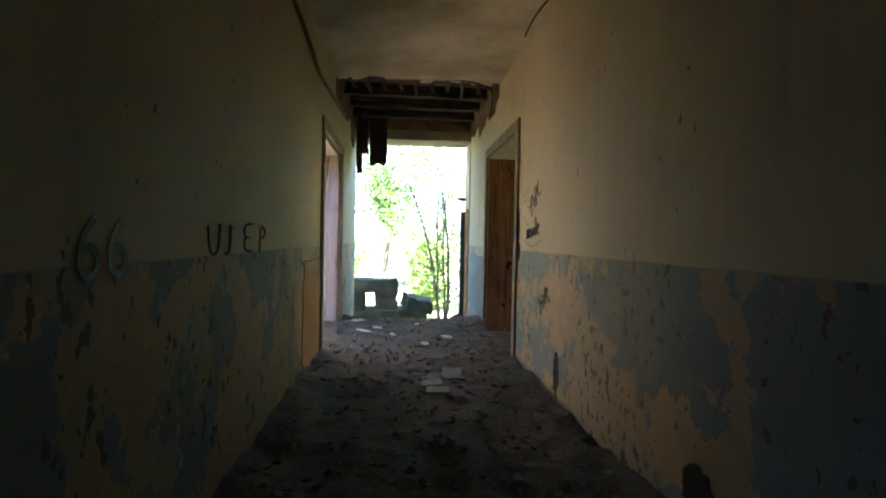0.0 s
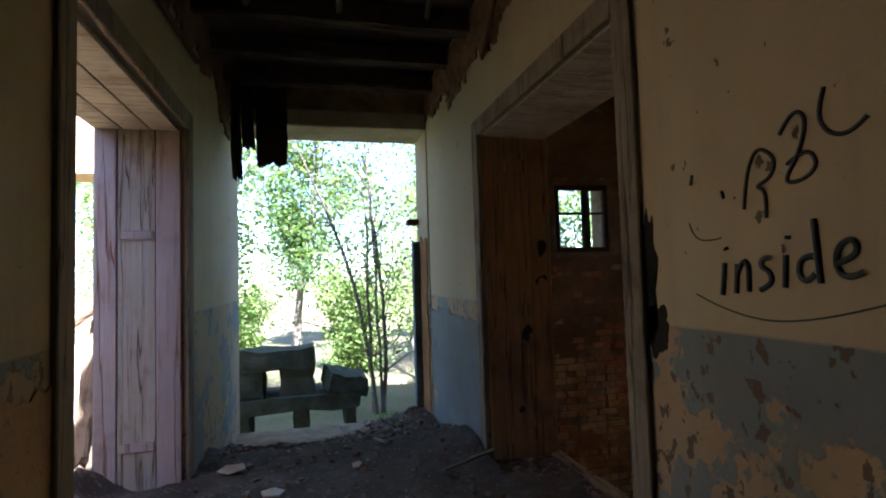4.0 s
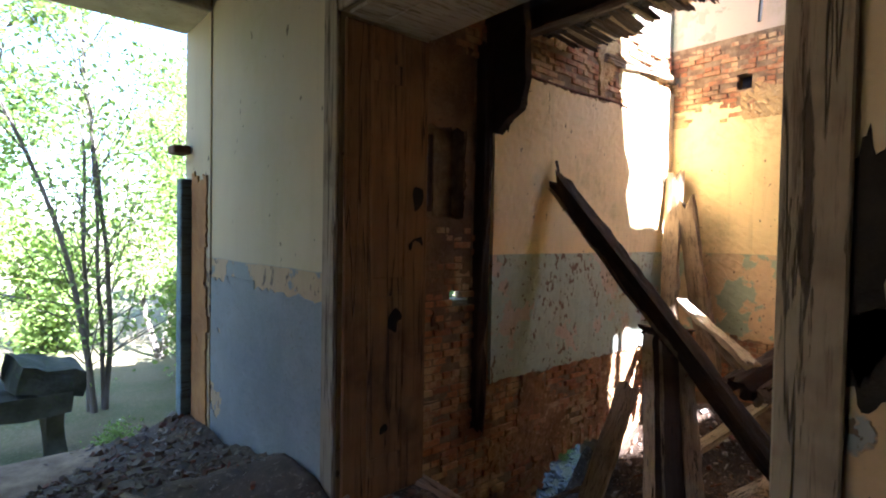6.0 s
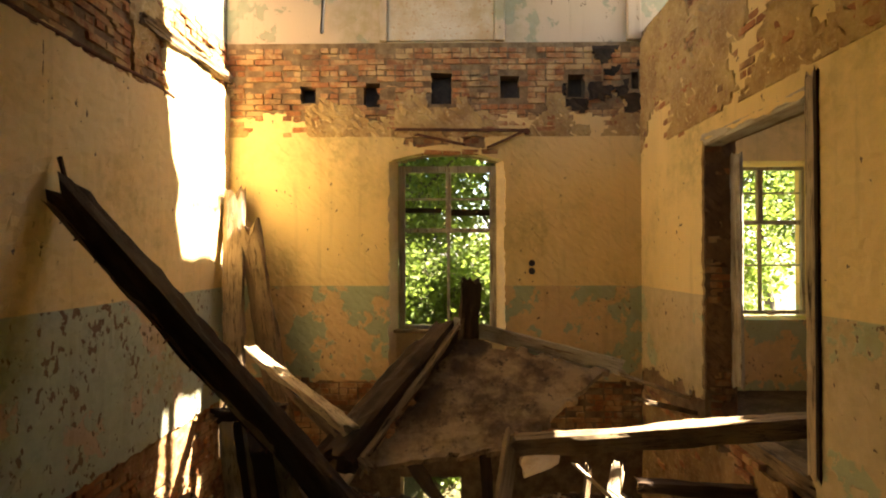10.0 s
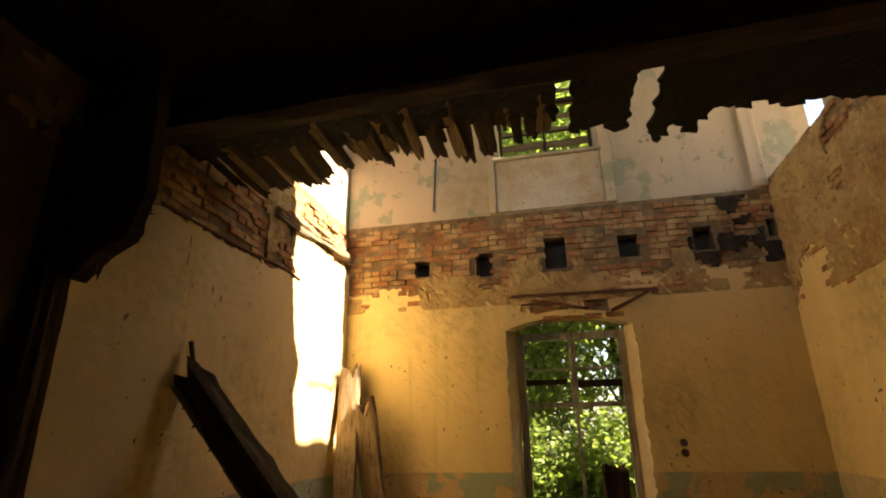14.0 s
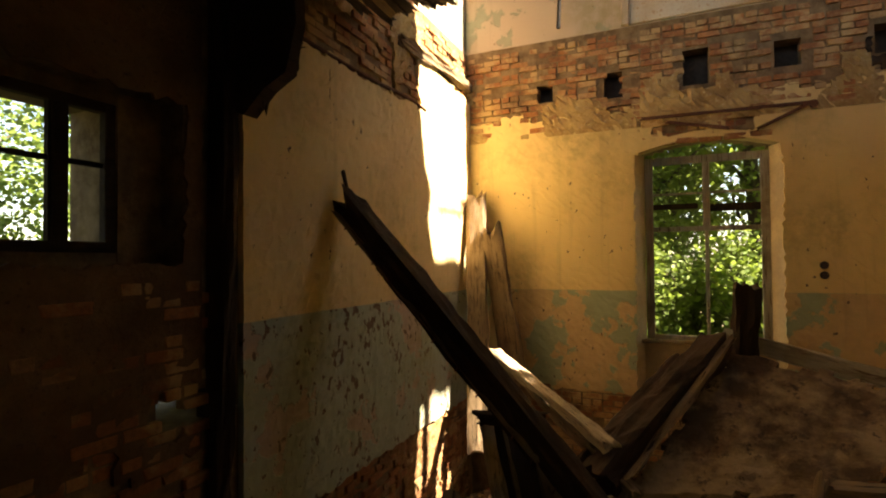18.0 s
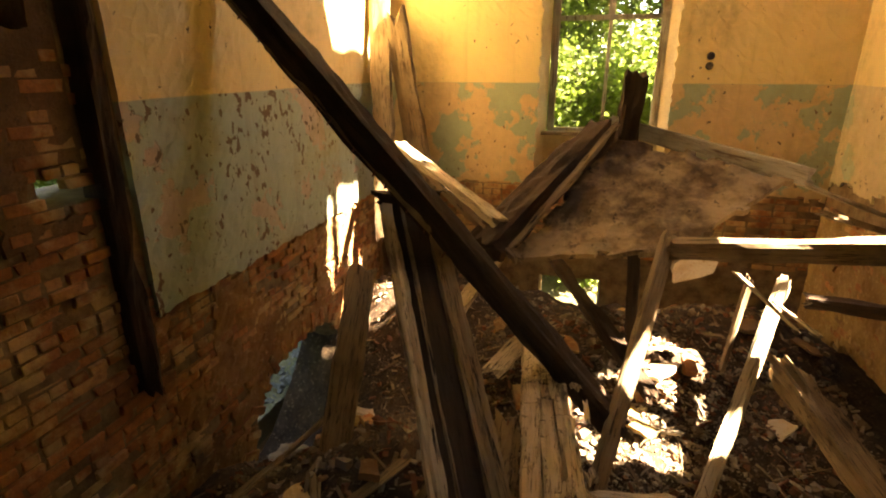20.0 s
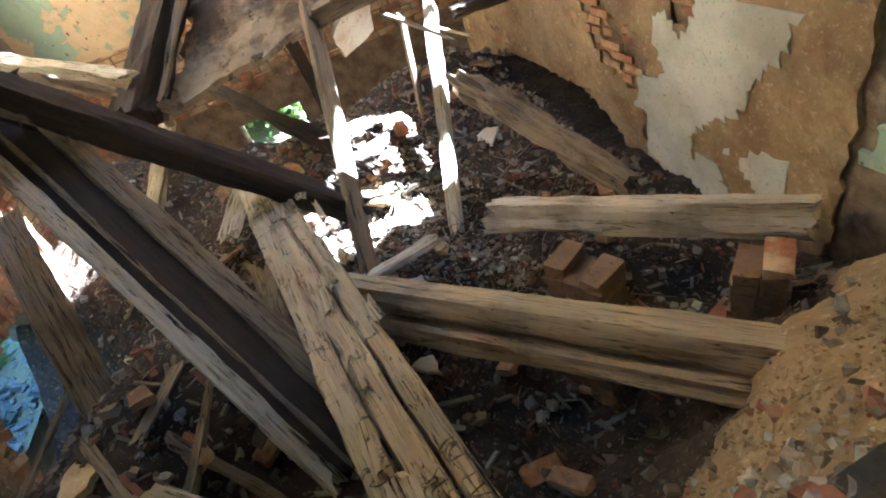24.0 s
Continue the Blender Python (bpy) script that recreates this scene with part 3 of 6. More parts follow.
cut_wall("wall_front_upstairs", "y", RY1 + 0.02, OUT - RY1 - 0.04, 5.2, 9.06, UPPER, TOP, [(6.95, 7.25, 4.75, 5.7)], UP_PAINT, "upstairs garden-side wall with stained plaster")

# ---- far wall with the arched window ----
W0, W1 = 4.72, 6.37
UW0, UW1 = 4.86, 6.40
POCKETS = [(7.38, 7.60, 3.78, 4.02), (6.48, 6.71, 3.72, 4.06), (5.48, 5.77, 3.76, 4.2), (4.53, 4.80, 3.84, 4.15), (3.62, 3.86, 3.85, 4.17), (2.88, 2.98, 3.96, 4.2)]
far_holes = [(round(W0 + (W1 - W0) * i / 14, 3), round(W0 + (W1 - W0) * (i + 1) / 14, 3), -0.12, round(2.97 + 0.15 * math.sin(math.pi * (i + 0.5) / 14) + 0.02, 2)) for i in range(14)] + [(5.35, 6.2, -2.2, -1.42)]
wall_far = cut_wall("wall_far", "x", RX1 + 0.024, 0.6, 2.2, RY1, -3.0, UPPER, far_holes + POCKETS, MORTAR, "far wall of plastered brick with joist pockets")
cut_wall("wall_far_upstairs", "x", RX1 + 0.03, 0.5, 2.2, RY1, UPPER, TOP, [(UW0 + 0.06, UW1 - 0.06, 5.47, 7.1)], UP_PAINT, "upstairs wall with pinkish stained plaster and a window")

# ---- right-hand wall of the room ----
R0, R1, RT = 5.02, 6.70, 2.84
wall_side = cut_wall("wall_side", "y", RY0 - 0.34, 0.34 - 0.024, RX0, RX1 + 0.024, -3.0, 4.75, [(R0, R1, -0.25, RT)] + arch_holes(*SIDE_ARCH, -2.95), MORTAR, "side wall of plastered brick with a doorway")
# the next room beyond the side doorway
cut_wall("wall_next_far", "x", 8.47, 0.6, -2.6, 2.19, -3.0, 4.4, [(0.35, 1.85, 0.75, 2.95)], ROOM_PAINT, "yellow and green painted wall of the next room with a window")
bm = bmesh.new()
block(bm, (RX0, -2.6, -0.4), (8.47, 2.52, -0.22))
tagged(link("floor_next_room", bm, FLOOR_DIRT), "dirty floor of the next room", "floor", kind="structure")
# unseen back wall, raised to the ceiling to keep sky light out
cut_wall("wall_next_back", "y", -2.9, 0.3, RX0, 9.0, -0.5, 4.44, [], REVEAL, "unseen plastered wall closing the next room against sky light")

# the cellar under it is closed by an added wall, so the arch stays dark
cut_wall("wall_cellar_back", "y", 0.2, 0.3, RX0, 8.47, -3.0, -0.4, [], MORTAR, "unseen brick wall added to keep the cellar arch dark")
# backs of the joist pockets, coloured near-black for the shade inside
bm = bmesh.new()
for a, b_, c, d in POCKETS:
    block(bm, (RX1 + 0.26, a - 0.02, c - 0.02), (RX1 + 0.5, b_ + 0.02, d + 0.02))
tagged(link("pocket_backs", bm, VOID_AND_SOOT), "brick at the back of the joist pockets, darkened as shade", "wall", kind="structure")

# unseen ceiling plates and joists over the next room, added to trim the sun
bm = bmesh.new()
slab_mesh(bm, [(RX0, -2.9, 4.45), (8.6, -2.9, 4.45), (8.6, -0.25, 4.45), (6.2, -0.1, 4.45), (RX0, -0.2, 4.45)], 0.12, (0, 0, 1), 0.08, random.Random(15), 5, 0.0)
slab_mesh(bm, [(RX0, 1.5, 4.45), (5.6, 1.42, 4.45), (8.6, 1.5, 4.45), (8.6, 2.5, 4.45), (RX0, 2.5, 4.45)], 0.12, (0, 0, 1), 0.08, random.Random(16), 5, 0.0)
slab_mesh(bm, [(RX0, -0.3, 4.47), (4.66, -0.2, 4.47), (4.74, 0.7, 4.47), (4.6, 1.6, 4.47), (RX0, 1.6, 4.47)], 0.1, (0, 0, 1), 0.05, random.Random(18), 6, 0.0)
slab_mesh(bm, [(7.45, -0.3, 4.47), (8.6, -0.3, 4.47), (8.6, 1.6, 4.47), (7.5, 1.6, 4.47)], 0.1, (0, 0, 1), 0.05, random.Random(19), 6, 0.0)
slab_mesh(bm, [(5.95, 0.8, 4.47), (6.85, 0.85, 4.47), (6.8, 1.6, 4.47), (6.0, 1.6, 4.47)], 0.1, (0, 0, 1), 0.06, random.Random(17), 6, 0.0)
tagged(link("ceiling_next_room", bm, CEIL_PAINT), "unseen ceiling plates added to trim the sun through the side doorway", "ceiling", kind="structure")
for k, x in enumerate((4.6, 5.45, 6.15, 7.0)):
    timber("joist", (x, -0.5, 4.62), (x + 0.05, 1.4, 4.62), 0.09, 0.14, DARK_WOOD, "unseen joist added to streak the sun from the next room", "joist", seed=420 + k, group="bare joists")

# upstairs stump of the side wall; its unseen extent is added to block sky light
cut_wall("wall_side_upstairs", "y", RY0 - 0.34, 0.31, RX0, 6.85, 4.75, 7.75, [], UP_PAINT, "upstairs side wall of stained plaster, broken off at one end")

# ---- unseen roof plates, added to cut the sun into patches ----
bm = bmesh.new()
slab_mesh(bm, [(-1.9, -0.8, 7.9), (7.05, -0.8, 7.9), (7.05, 2.5, 7.9), (7.4, 3.6, 7.9), (7.15, 4.5, 7.9), (6.97, 5.06, 7.9), (6.85, 5.86, 7.9), (6.8, 6.6, 7.9), (6.75, 9.4, 7.9), (-1.9, 9.4, 7.9)], 0.2, (0, 0, 1), 0.09, random.Random(9), 5, 0.0)
slab_mesh(bm, [(6.8, -0.8, 8.12), (9.3, -0.8, 8.12), (9.3, 0.2, 8.12), (6.8, 0.4, 8.12)], 0.15, (0, 0, 1), 0.05, random.Random(10), 5, 0.0)
slab_mesh(bm, [(6.8, 2.28, 8.12), (9.3, 2.32, 8.12), (9.3, 3.45, 8.12), (6.8, 3.45, 8.12)], 0.15, (0, 0, 1), 0.07, random.Random(11), 5, 0.0)
slab_mesh(bm, [(7.95, 0.1, 8.3), (9.3, 0.1, 8.3), (9.3, 2.7, 8.3), (7.95, 2.7, 8.3)], 0.12, (0, 0, 1), 0.05, random.Random(12), 5, 0.0)
slab_mesh(bm, [(6.5, 6.75, 8.12), (9.3, 6.6, 8.12), (9.3, 9.4, 8.12), (6.5, 9.4, 8.12)], 0.15, (0, 0, 1), 0.06, random.Random(13), 5, 0.0)
# two strips added to split the sun patches on the garden wall
block(bm, (7.14, 0.3, 8.16), (7.33, 2.4, 8.2))
block(bm, (7.5, 4.07, 8.1), (9.3, 4.10, 8.13))
tagged(link("roof", bm, TILE), "unseen roof plates shaped to cut the sun into patches", "roof", kind="structure")


# ---- plaster coats and single bricks ----
def hole_in(u, z, holes, m=0.0):
    return any(h[0] - m < u < h[1] + m and h[2] - m < z < h[3] + m for h in holes)


def far_plaster(u, z):
    if W0 < u < W1:
        top = 2.97 + 0.15 * math.sin(math.pi * (u - W0) / (W1 - W0))
        if z < top:
            return False
    if 5.0 < u < 6.15 and 3.1 < z < 3.42 and ragged(u, z, 2.5, 3) > -0.12:
        return False
    low = -0.1 + 0.05 * ragged(u, 0, 2, 1)
    high = 3.56 + 0.16 * ragged(u, 0, 1.4, 9) - (0.22 if 4.9 < u < 6.3 else 0)
    return low < z < high and not hole_in(u, z, [(W0, W1, -0.2, 2.97)])


sheet("plaster", "x", RX1 + 0.024, -1, RY0, RY1, -0.2, 3.9, far_plaster, ROOM_PAINT, wall_far, "yellow limewash over a grey-green dado, peeling", 0.055, 0.026, 11)


def far_brick(u, z):
    if z > 3.38:
        return z < UPPER and not hole_in(u, z, POCKETS, 0.06)
    if z < -0.02:
        return z > -1.1
    return 4.95 < u < 6.2 and z > 3.08


def side_plaster(u, z):
    if R0 - 0.02 < u < R1 + 0.02 and z < RT + 0.02:
        return False
    low = -0.12 + 0.08 * ragged(u, 0, 1.6, 4)
    high = 3.40 + 0.20 * ragged(u, 0, 1.1, 14) + 0.24 * min(3.4, 8.4 - u)
    if u > 6.7:
        low = 0.15 + 0.2 * ragged(u, 2, 2, 4)
    return low < z < high


sheet("plaster", "y", RY0 - 0.024, 1, RX0, RX1, -0.3, 4.6, side_plaster, SIDE_PAINT, wall_side, "stained yellow limewash over a peeling grey dado", 0.06, 0.026, 12)


def side_corner(u, z):
    return u < 2.86 + 0.08 * ragged(z, u, 2.0, 3) and z < -0.04


sheet("plaster", "y", RY0 - 0.024, 1, RX0, 3.1, -1.05, 0.0, side_corner, ROOM_PAINT, wall_side, "pale green dado reaching below the floor line", 0.06, 0.034, 18)


def side_low(u, z):
    if u < 2.95:
        return False
    if abs(u - SIDE_ARCH[0]) < SIDE_ARCH[1] and z < arch(u, *SIDE_ARCH) + 0.04:
        return False
    return z < -0.2 + 0.1 * ragged(u, 0, 2, 7) and ragged(u, z, 1.1, 21) > -0.42


sheet("render_coat", "y", RY0 - 0.024, 1, RX0, RX1, -2.2, -0.05, side_low, OCHRE_RENDER, wall_side, "ochre lime render flaking off the cellar wall", 0.07, 0.03, 13, 0.012)
sheet("limewash", "y", RY0 + 0.006, 1, 3.3, 5.0, -1.9, -0.35, lambda u, z: not (u > 4.6 and z < -1.35) and ragged(u, z, 1.4, 55) - abs(u - 4.1 + 0.5 * (z + 1)) * 0.5 > -0.22, CEIL_PAINT, wall_side, "whitish limewash scab", 0.05, 0.012, 19, 0.003)


def front_plaster(u, z):
    """the sunny wall beyond the torn-out partition"""
    low = -0.27 + 0.012 * ragged(u, 0, 1.1, 2)
    high = 3.40 + 0.05 * ragged(u, 0, 2.5, 3) - (0.12 * max(0, u - 6.6)) + (0.72 if u > 6.78 + 0.12 * ragged(z, u, 1.6, 6) else 0.0)
    return low < z < high


sheet("plaster", "y", RY1 - 0.002, -1, 4.06, RX1, -0.5, 4.1, front_plaster, LEFT_PAINT, wall_front, "yellow limewash over a blistered grey-green dado", 0.055, 0.05, 14)


def front_plaster_near(u, z):
    if hole_in(u, z, [(LWIN[0], LWIN[1], LWIN[2], LWIN[3])], 0.0) or hole_in(u, z, [(3.44, 3.73, 0.66, 0.84)], 0.05):
        return False
    return 0.62 + 0.55 * ragged(u, z, 1.5, 5) < z < 3.5 + 0.1 * ragged(u, 0, 2, 8) and u < 3.72


# near bay: its lack of light is put into this darker render colour
sheet("plaster", "y", RY1 - 0.002, -1, RX0, 3.74, 0.0, 3.8, front_plaster_near, BROWN_AND_DIM, wall_front, "ochre render with torn lower edge", 0.06, 0.025, 15)


def front_render(u, z):
    if abs(u - FRONT_ARCH[0]) < FRONT_ARCH[1] and z < arch(u, *FRONT_ARCH) + 0.03:
        return False
    return ragged(u, z, 1.3, 31) > -0.12 and u > 4.0 and z < -0.3 + 0.1 * ragged(u, 1, 3, 2)


sheet("render_coat", "y", RY1 - 0.002, -1, 3.9, RX1, -2.4, -0.2, front_render, RED_RENDER, wall_front, "crumbling reddish render below the floor line", 0.06, 0.026, 16, 0.012)


def front_brick(u, z):
    if hole_in(u, z, [(3.44, 3.73, 0.66, 0.84)]):
        return False
    if abs(u - FRONT_ARCH[0]) < FRONT_ARCH[1] and z < arch(u, *FRONT_ARCH) + 0.03:
        return False
    if z > 3.38:
        return u > 3.6
    if u < 3.74:
        return z < 1.5
    return z < -0.05


def near_front(u, z):
    return abs(u - 4.4) * 0.5 + (abs(z + 0.4) if z < 2 else 3)


# cracks, stove-pipe stain line and torn timber chase where the partition stood
timber("partition_post", (3.84, RY1 - 0.045, -0.75), (3.86, RY1 - 0.045, 3.6), 0.2, 0.11, DARK_WOOD, "dark rotten post let into the wall where a partition stood", "post", seed=31, wear=0.02)

# ---- corridor: exit heap, lintel, doors ----
bm = bmesh.new()
block(bm, (-1.2, RY1 - 0.006, 3.13), (0.93, OUT + 0.03, 3.32), 0.015)
tagged(link("lintel", bm, CEIL_PAINT), "pale whitewashed lintel above the garden exit", "lintel", kind="structure")


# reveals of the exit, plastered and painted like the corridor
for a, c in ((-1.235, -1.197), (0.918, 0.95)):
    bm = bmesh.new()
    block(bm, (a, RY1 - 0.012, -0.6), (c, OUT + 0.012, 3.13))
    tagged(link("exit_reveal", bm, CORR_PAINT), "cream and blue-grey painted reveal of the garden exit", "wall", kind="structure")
before = {o.name for o in scene.collection.objects}


def casing(name, x, face, y0, y1, top, material, label, category="door frame"):
    """Flat boards round a doorway on the corridor side, with lined reveal."""
    root = new(name)
    w, t = 0.13, 0.028
    for ya, yb in ((y0 - w, y0 + 0.02), (y1 - 0.02, y1 + w)):
        b = bmesh.new()
        block(b, (min(x, x - face * t), ya, 0.0), (max(x, x - face * t), yb, top + w), 0.006)
        part("jamb_board", b, material, root)
    b = bmesh.new()
    block(b, (min(x, x - face * t), y0 + 0.025, top - 0.02), (max(x, x - face * t), y1 - 0.025, top + w - 0.002), 0.006)
    part("head_board", b, material, root)
    return tagged(root, label, category)


casing("door_casing", CX1 - 0.001, 1, D0, D1, DT, DOOR_WOOD, "worn brown casing round the wide doorway")
casing("door_casing", CX0 + 0.001, -1, 4.15, 6.22, 2.85, DOOR_WOOD, "worn grey-painted casing round the wide doorway")

lining = tagged(new("reveal_lining"), "brown wooden panelling of the deep door reveal, holed and stained", "panelling")
rnd = random.Random(5)
for k, (a, b_) in enumerate(((1.27, 1.44), (1.445, 1.69), (1.695, 1.885))):
    b = bmesh.new()
    block(b, (a, D1 - 0.03 - 0.006 * (k % 2), -0.03), (b_, D1 - 0.003, DT - 0.035), 0.006)
    panel = part("board", b, PANEL_WOOD, lining)
for k, z in enumerate((0.12, 1.22, 2.52)):
    b = bmesh.new()
    block(b, (1.45, D1 - 0.048, z), (1.685, D1 - 0.037, z + 0.12), 0.006)
    part("rail", b, PANEL_WOOD, lining)
for x, z, r in ((1.62, 1.05, 0.07), (1.79, 1.55, 0.075), (1.80, 1.85, 0.055), (1.55, 0.4, 0.04)):
    b = bmesh.new()
    bmesh.ops.create_cone(b, cap_ends=True, segments=26, radius1=r * 0.75, radius2=r * 0.7, depth=0.006, matrix=Matrix.Translation((x, D1 - 0.039, z)) @ Matrix.Rotation(radians(90), 4, "X"))
    for v in b.verts:
        v.co += Vector((0.6 * r * noise.noise(v.co * 17), 0, 1.6 * r * noise.noise(v.co * 13 + Vector((3, 0, 0)))))
    part("burn_mark", b, DEEP_BLACK, panel, "black charred hole")
for k in range(3):
    b = bmesh.new()
    block(b, (1.27 + 0.205 * k, D0 + 0.01, DT - 0.03 - 0.004 * (k % 2)), (1.47 + 0.205 * k, D1 - 0.05, DT - 0.006), 0.004)
    part("soffit_board", b, PAINT_WOOD, lining, "cream board with flaking paint")
for k, (a, b_) in enumerate(((1.27, 1.43), (1.435, 1.62), (1.625, 1.78))):
    b = bmesh.new()
    block(b, (a, D0 + 0.003, -0.1), (b_, D0 + 0.03 + 0.006 * (k % 2), DT - 0.035), 0.006)
    part("near_board", b, PANEL_WOOD, lining)

lining2 = tagged(new("reveal_lining"), "faded lilac wooden panelling of the opposite door reveal", "panelling")
for k, (a, b_) in enumerate(((-1.83, -1.68), (-1.675, -1.41), (-1.405, -1.23))):
    b = bmesh.new()
    block(b, (a, 6.19 - 0.012 * (k % 2 == 0), -0.03), (b_, 6.217, 2.82), 0.006)
    part("board", b, LILAC_WOOD if k != 1 else CASING_WOOD, lining2)
for z in (0.35, 1.95):
    b = bmesh.new()
    block(b, (-1.66, 6.172, z), (-1.42, 6.188, z + 0.07), 0.006)
    part("rail", b, LILAC_WOOD, lining2)
for k in range(3):
    b = bmesh.new()
    block(b, (-1.83 + 0.2 * k, 4.16, 2.80), (-1.64 + 0.2 * k, 6.16, 2.83), 0.004)
    part("soffit_board", b, PAINT_WOOD, lining2, "cream board with flaking paint")

# room beyond the left doorway: bright, half fallen in
cut_wall("wall_left_room_end", "x", -6.2, 0.4, 2.0, 9.1, -0.5, 3.9, [(5.2, 6.6, 0.9, 2.9), (7.4, 8.4, 0.9, 2.9)], REVEAL, "plastered end wall of the room opposite with windows")
cut_wall("wall_left_room_front", "y", 8.46, 0.6, -6.2, -2.05, -0.5, 3.9, [(-5.3, -4.0, 0.9, 2.9), (-3.4, -2.3, 0.9, 2.9)], REVEAL, "plastered garden wall of the room opposite with windows")
cut_wall("wall_left_room_back", "y", 1.6, 0.4, -6.2, -1.85, -0.5, 3.9, [], REVEAL, "plastered wall of the room opposite")
heightfield("floor_left_room", -5.8, -1.7, 2.0, 8.46, 0.12, lambda x, y: -0.12 + 0.12 * ragged(x, y, 1.1, 3), FLOOR_DIRT, "debris-covered floor of the room opposite", "floor")
for k, (a, b_) in enumerate((((-3.6, 6.2, 0.0), (-2.3, 7.9, 1.5)), ((-2.4, 5.4, 0.02), (-4.4, 7.4, 0.5)), ((-2.2, 6.9, 0.1), (-2.5, 8.5, 1.9)))):
    timber("fallen_timber", a, b_, 0.14, 0.12, OLD_WOOD, "fallen grey timber leaning in the room opposite", "timber", seed=40 + k, group="fallen timbers")

# hanging boards and torn lath at the exit
for k, (x, y, z0, z1, w) in enumerate(((-0.70, 8.1, 2.97, 4.1, 0.34), (-1.06, 7.9, 2.76, 4.1, 0.10), (-0.98, 8.3, 3.2, 4.1, 0.14))):
    timber("hanging_board", (x, y, z1), (x + 0.03, y - 0.02, z0), 0.035, w, DARK_WOOD, "dark board hanging from the broken corridor ceiling", "board", seed=50 + k, group="hanging boards")
for k in range(9):
    x = -1.0 + 0.24 * k
    timber("lath", (x, 5.25 + 0.3 * ragged(x, 0, 1.2, 2), CEIL - 0.01), (x + 0.05, 5.75 + 0.25 * math.sin(k * 2.1), CEIL - 0.03 - 0.04 * (k % 3)), 0.05, 0.014, DARK_WOOD, "broken brown ceiling lath at the torn plaster edge", "lath", seed=60 + k, group="corridor laths")


def wire(name, pts, r, material, label, category="pipe"):
    cu = bpy.data.curves.new(name, "CURVE")
    cu.dimensions = "3D"
    cu.bevel_depth = r
    cu.bevel_resolution = 2
    sp = cu.splines.new("NURBS")
    sp.points.add(len(pts) - 1)
    for p, q in zip(sp.points, pts):
        p.co = (*q, 1)
    sp.use_endpoint_u = True
    sp.order_u = 3
    dg = bpy.context.evaluated_depsgraph_get()
    tmp = bpy.data.objects.new(name, cu)
    me = bpy.data.meshes.new_from_object(tmp, depsgraph=dg)
    bpy.data.objects.remove(tmp)
    me.materials.clear()
    me.materials.append(material)
    ob = new(name, me)
    return tagged(ob, label, category) if category else ob


wire("conduit", [(-1.17, -3.0, 3.62), (-1.17, 0.5, 3.6), (-1.17, 1.9, 3.53), (-1.16, 3.0, 3.42), (-1.17, 3.4, 3.34), (-1.17, 5.0, 3.42), (-1.17, 6.5, 3.5)], 0.022, RUST, "rusty conduit sagging along the top of the corridor wall")
wire("cable", [(-0.3, 5.3, 3.84), (0.2, 5.25, 3.86), (0.75, 5.2, 3.84), (1.1, 5.25, 3.76), (1.18, 5.5, 3.7), (1.19, 5.9, 3.44)], 0.016, RUST, "brown cable curling down from the torn ceiling edge", "cable")
wire("ceiling_crack_lath", [(1.18, 2.4, 3.83), (1.12, 2.9, 3.835), (1.17, 3.4, 3.83)], 0.012, RUST, "rusty wire along the ceiling corner", "cable")

# blue-grey frame and bare patch by the exit
ob = tagged(new("exit_frame"), "blue-grey remains of the garden door frame", "door frame")
b = bmesh.new()
block(b, (1.12, 8.95, -0.2), (1.22, 9.1, 2.1), 0.01)
part("post", b, TEAL_WOOD, ob)
b = bmesh.new()
block(b, (1.06, 8.97, 2.34), (1.215, 9.18, 2.42), 0.01)
part("bracket", b, RUST, ob, "rusty iron hinge bracket")
sheet("bare_patch", "x", 1.2245, -1, 8.45, 8.93, -0.45, 2.2, lambda u, z: z < 2.1 + 0.12 * ragged(u, z, 3, 3) and u > 8.5 + 0.09 * ragged(z, u, 1.8, 41), ORANGE, wall_right, "bare orange render where plaster fell away", 0.045, 0.014, 21)

sheet("dado_coat", "x", CX1, -1, 6.37, 8.43, -0.3, 1.232, lambda u, z: z < 1.2 + 0.02 * ragged(u, z, 3, 12) and ragged(u, z, 1.5, 47) > -0.62, stained("blue_grey_dado", (0.23, 0.245, 0.24), (0.17, 0.185, 0.18), 1.4, c=(0.15, 0.15, 0.13)), wall_right, "smooth blue-grey dado beside the exit", 0.05, 0.007, 37, 0.002)
for wall_, at_, out_ in ((wall_right, CX1, -1), (wall_left, CX0, 1)):
    sheet("torn_plaster", "x", at_, out_, 5.3, 8.43, 2.95, CEIL + 0.2, lambda u, z: z > 3.55 + 0.3 * ragged(u, at_, 1.7, 15) + 0.1 * ragged(u, z, 5, 2), BROWN_AND_DIM, wall_, "brown torn plaster edge under the broken ceiling", 0.05, 0.02, 38, 0.012)

# flat black patches painted for the dark depth of the casing gap and foot vents
def blob(name, x, y, z, ry, rz, seed, material, label, parent=None, face=-1):
    r_ = random.Random(seed)
    b = bmesh.new()
    n = 48
    ring, back = [], []
    for i in range(n):
        a = 2 * math.pi * i / n
        q = 0.95 + 0.35 * noise.noise(Vector((2.2 * math.cos(a), 2.2 * math.sin(a), seed))) + r_.uniform(-0.07, 0.07)
        ring.append(b.verts.new((x + face * 0.004, y + ry * q * math.cos(a), z + rz * q * math.sin(a))))
        back.append(b.verts.new((x - face * 0.01, y + ry * q * math.cos(a), z + rz * q * math.sin(a))))
    b.faces.new(ring)
    for i in range(n):
        b.faces.new([ring[i], ring[(i + 1) % n], back[(i + 1) % n], back[i]])
    return part(name, b, material, parent, label)


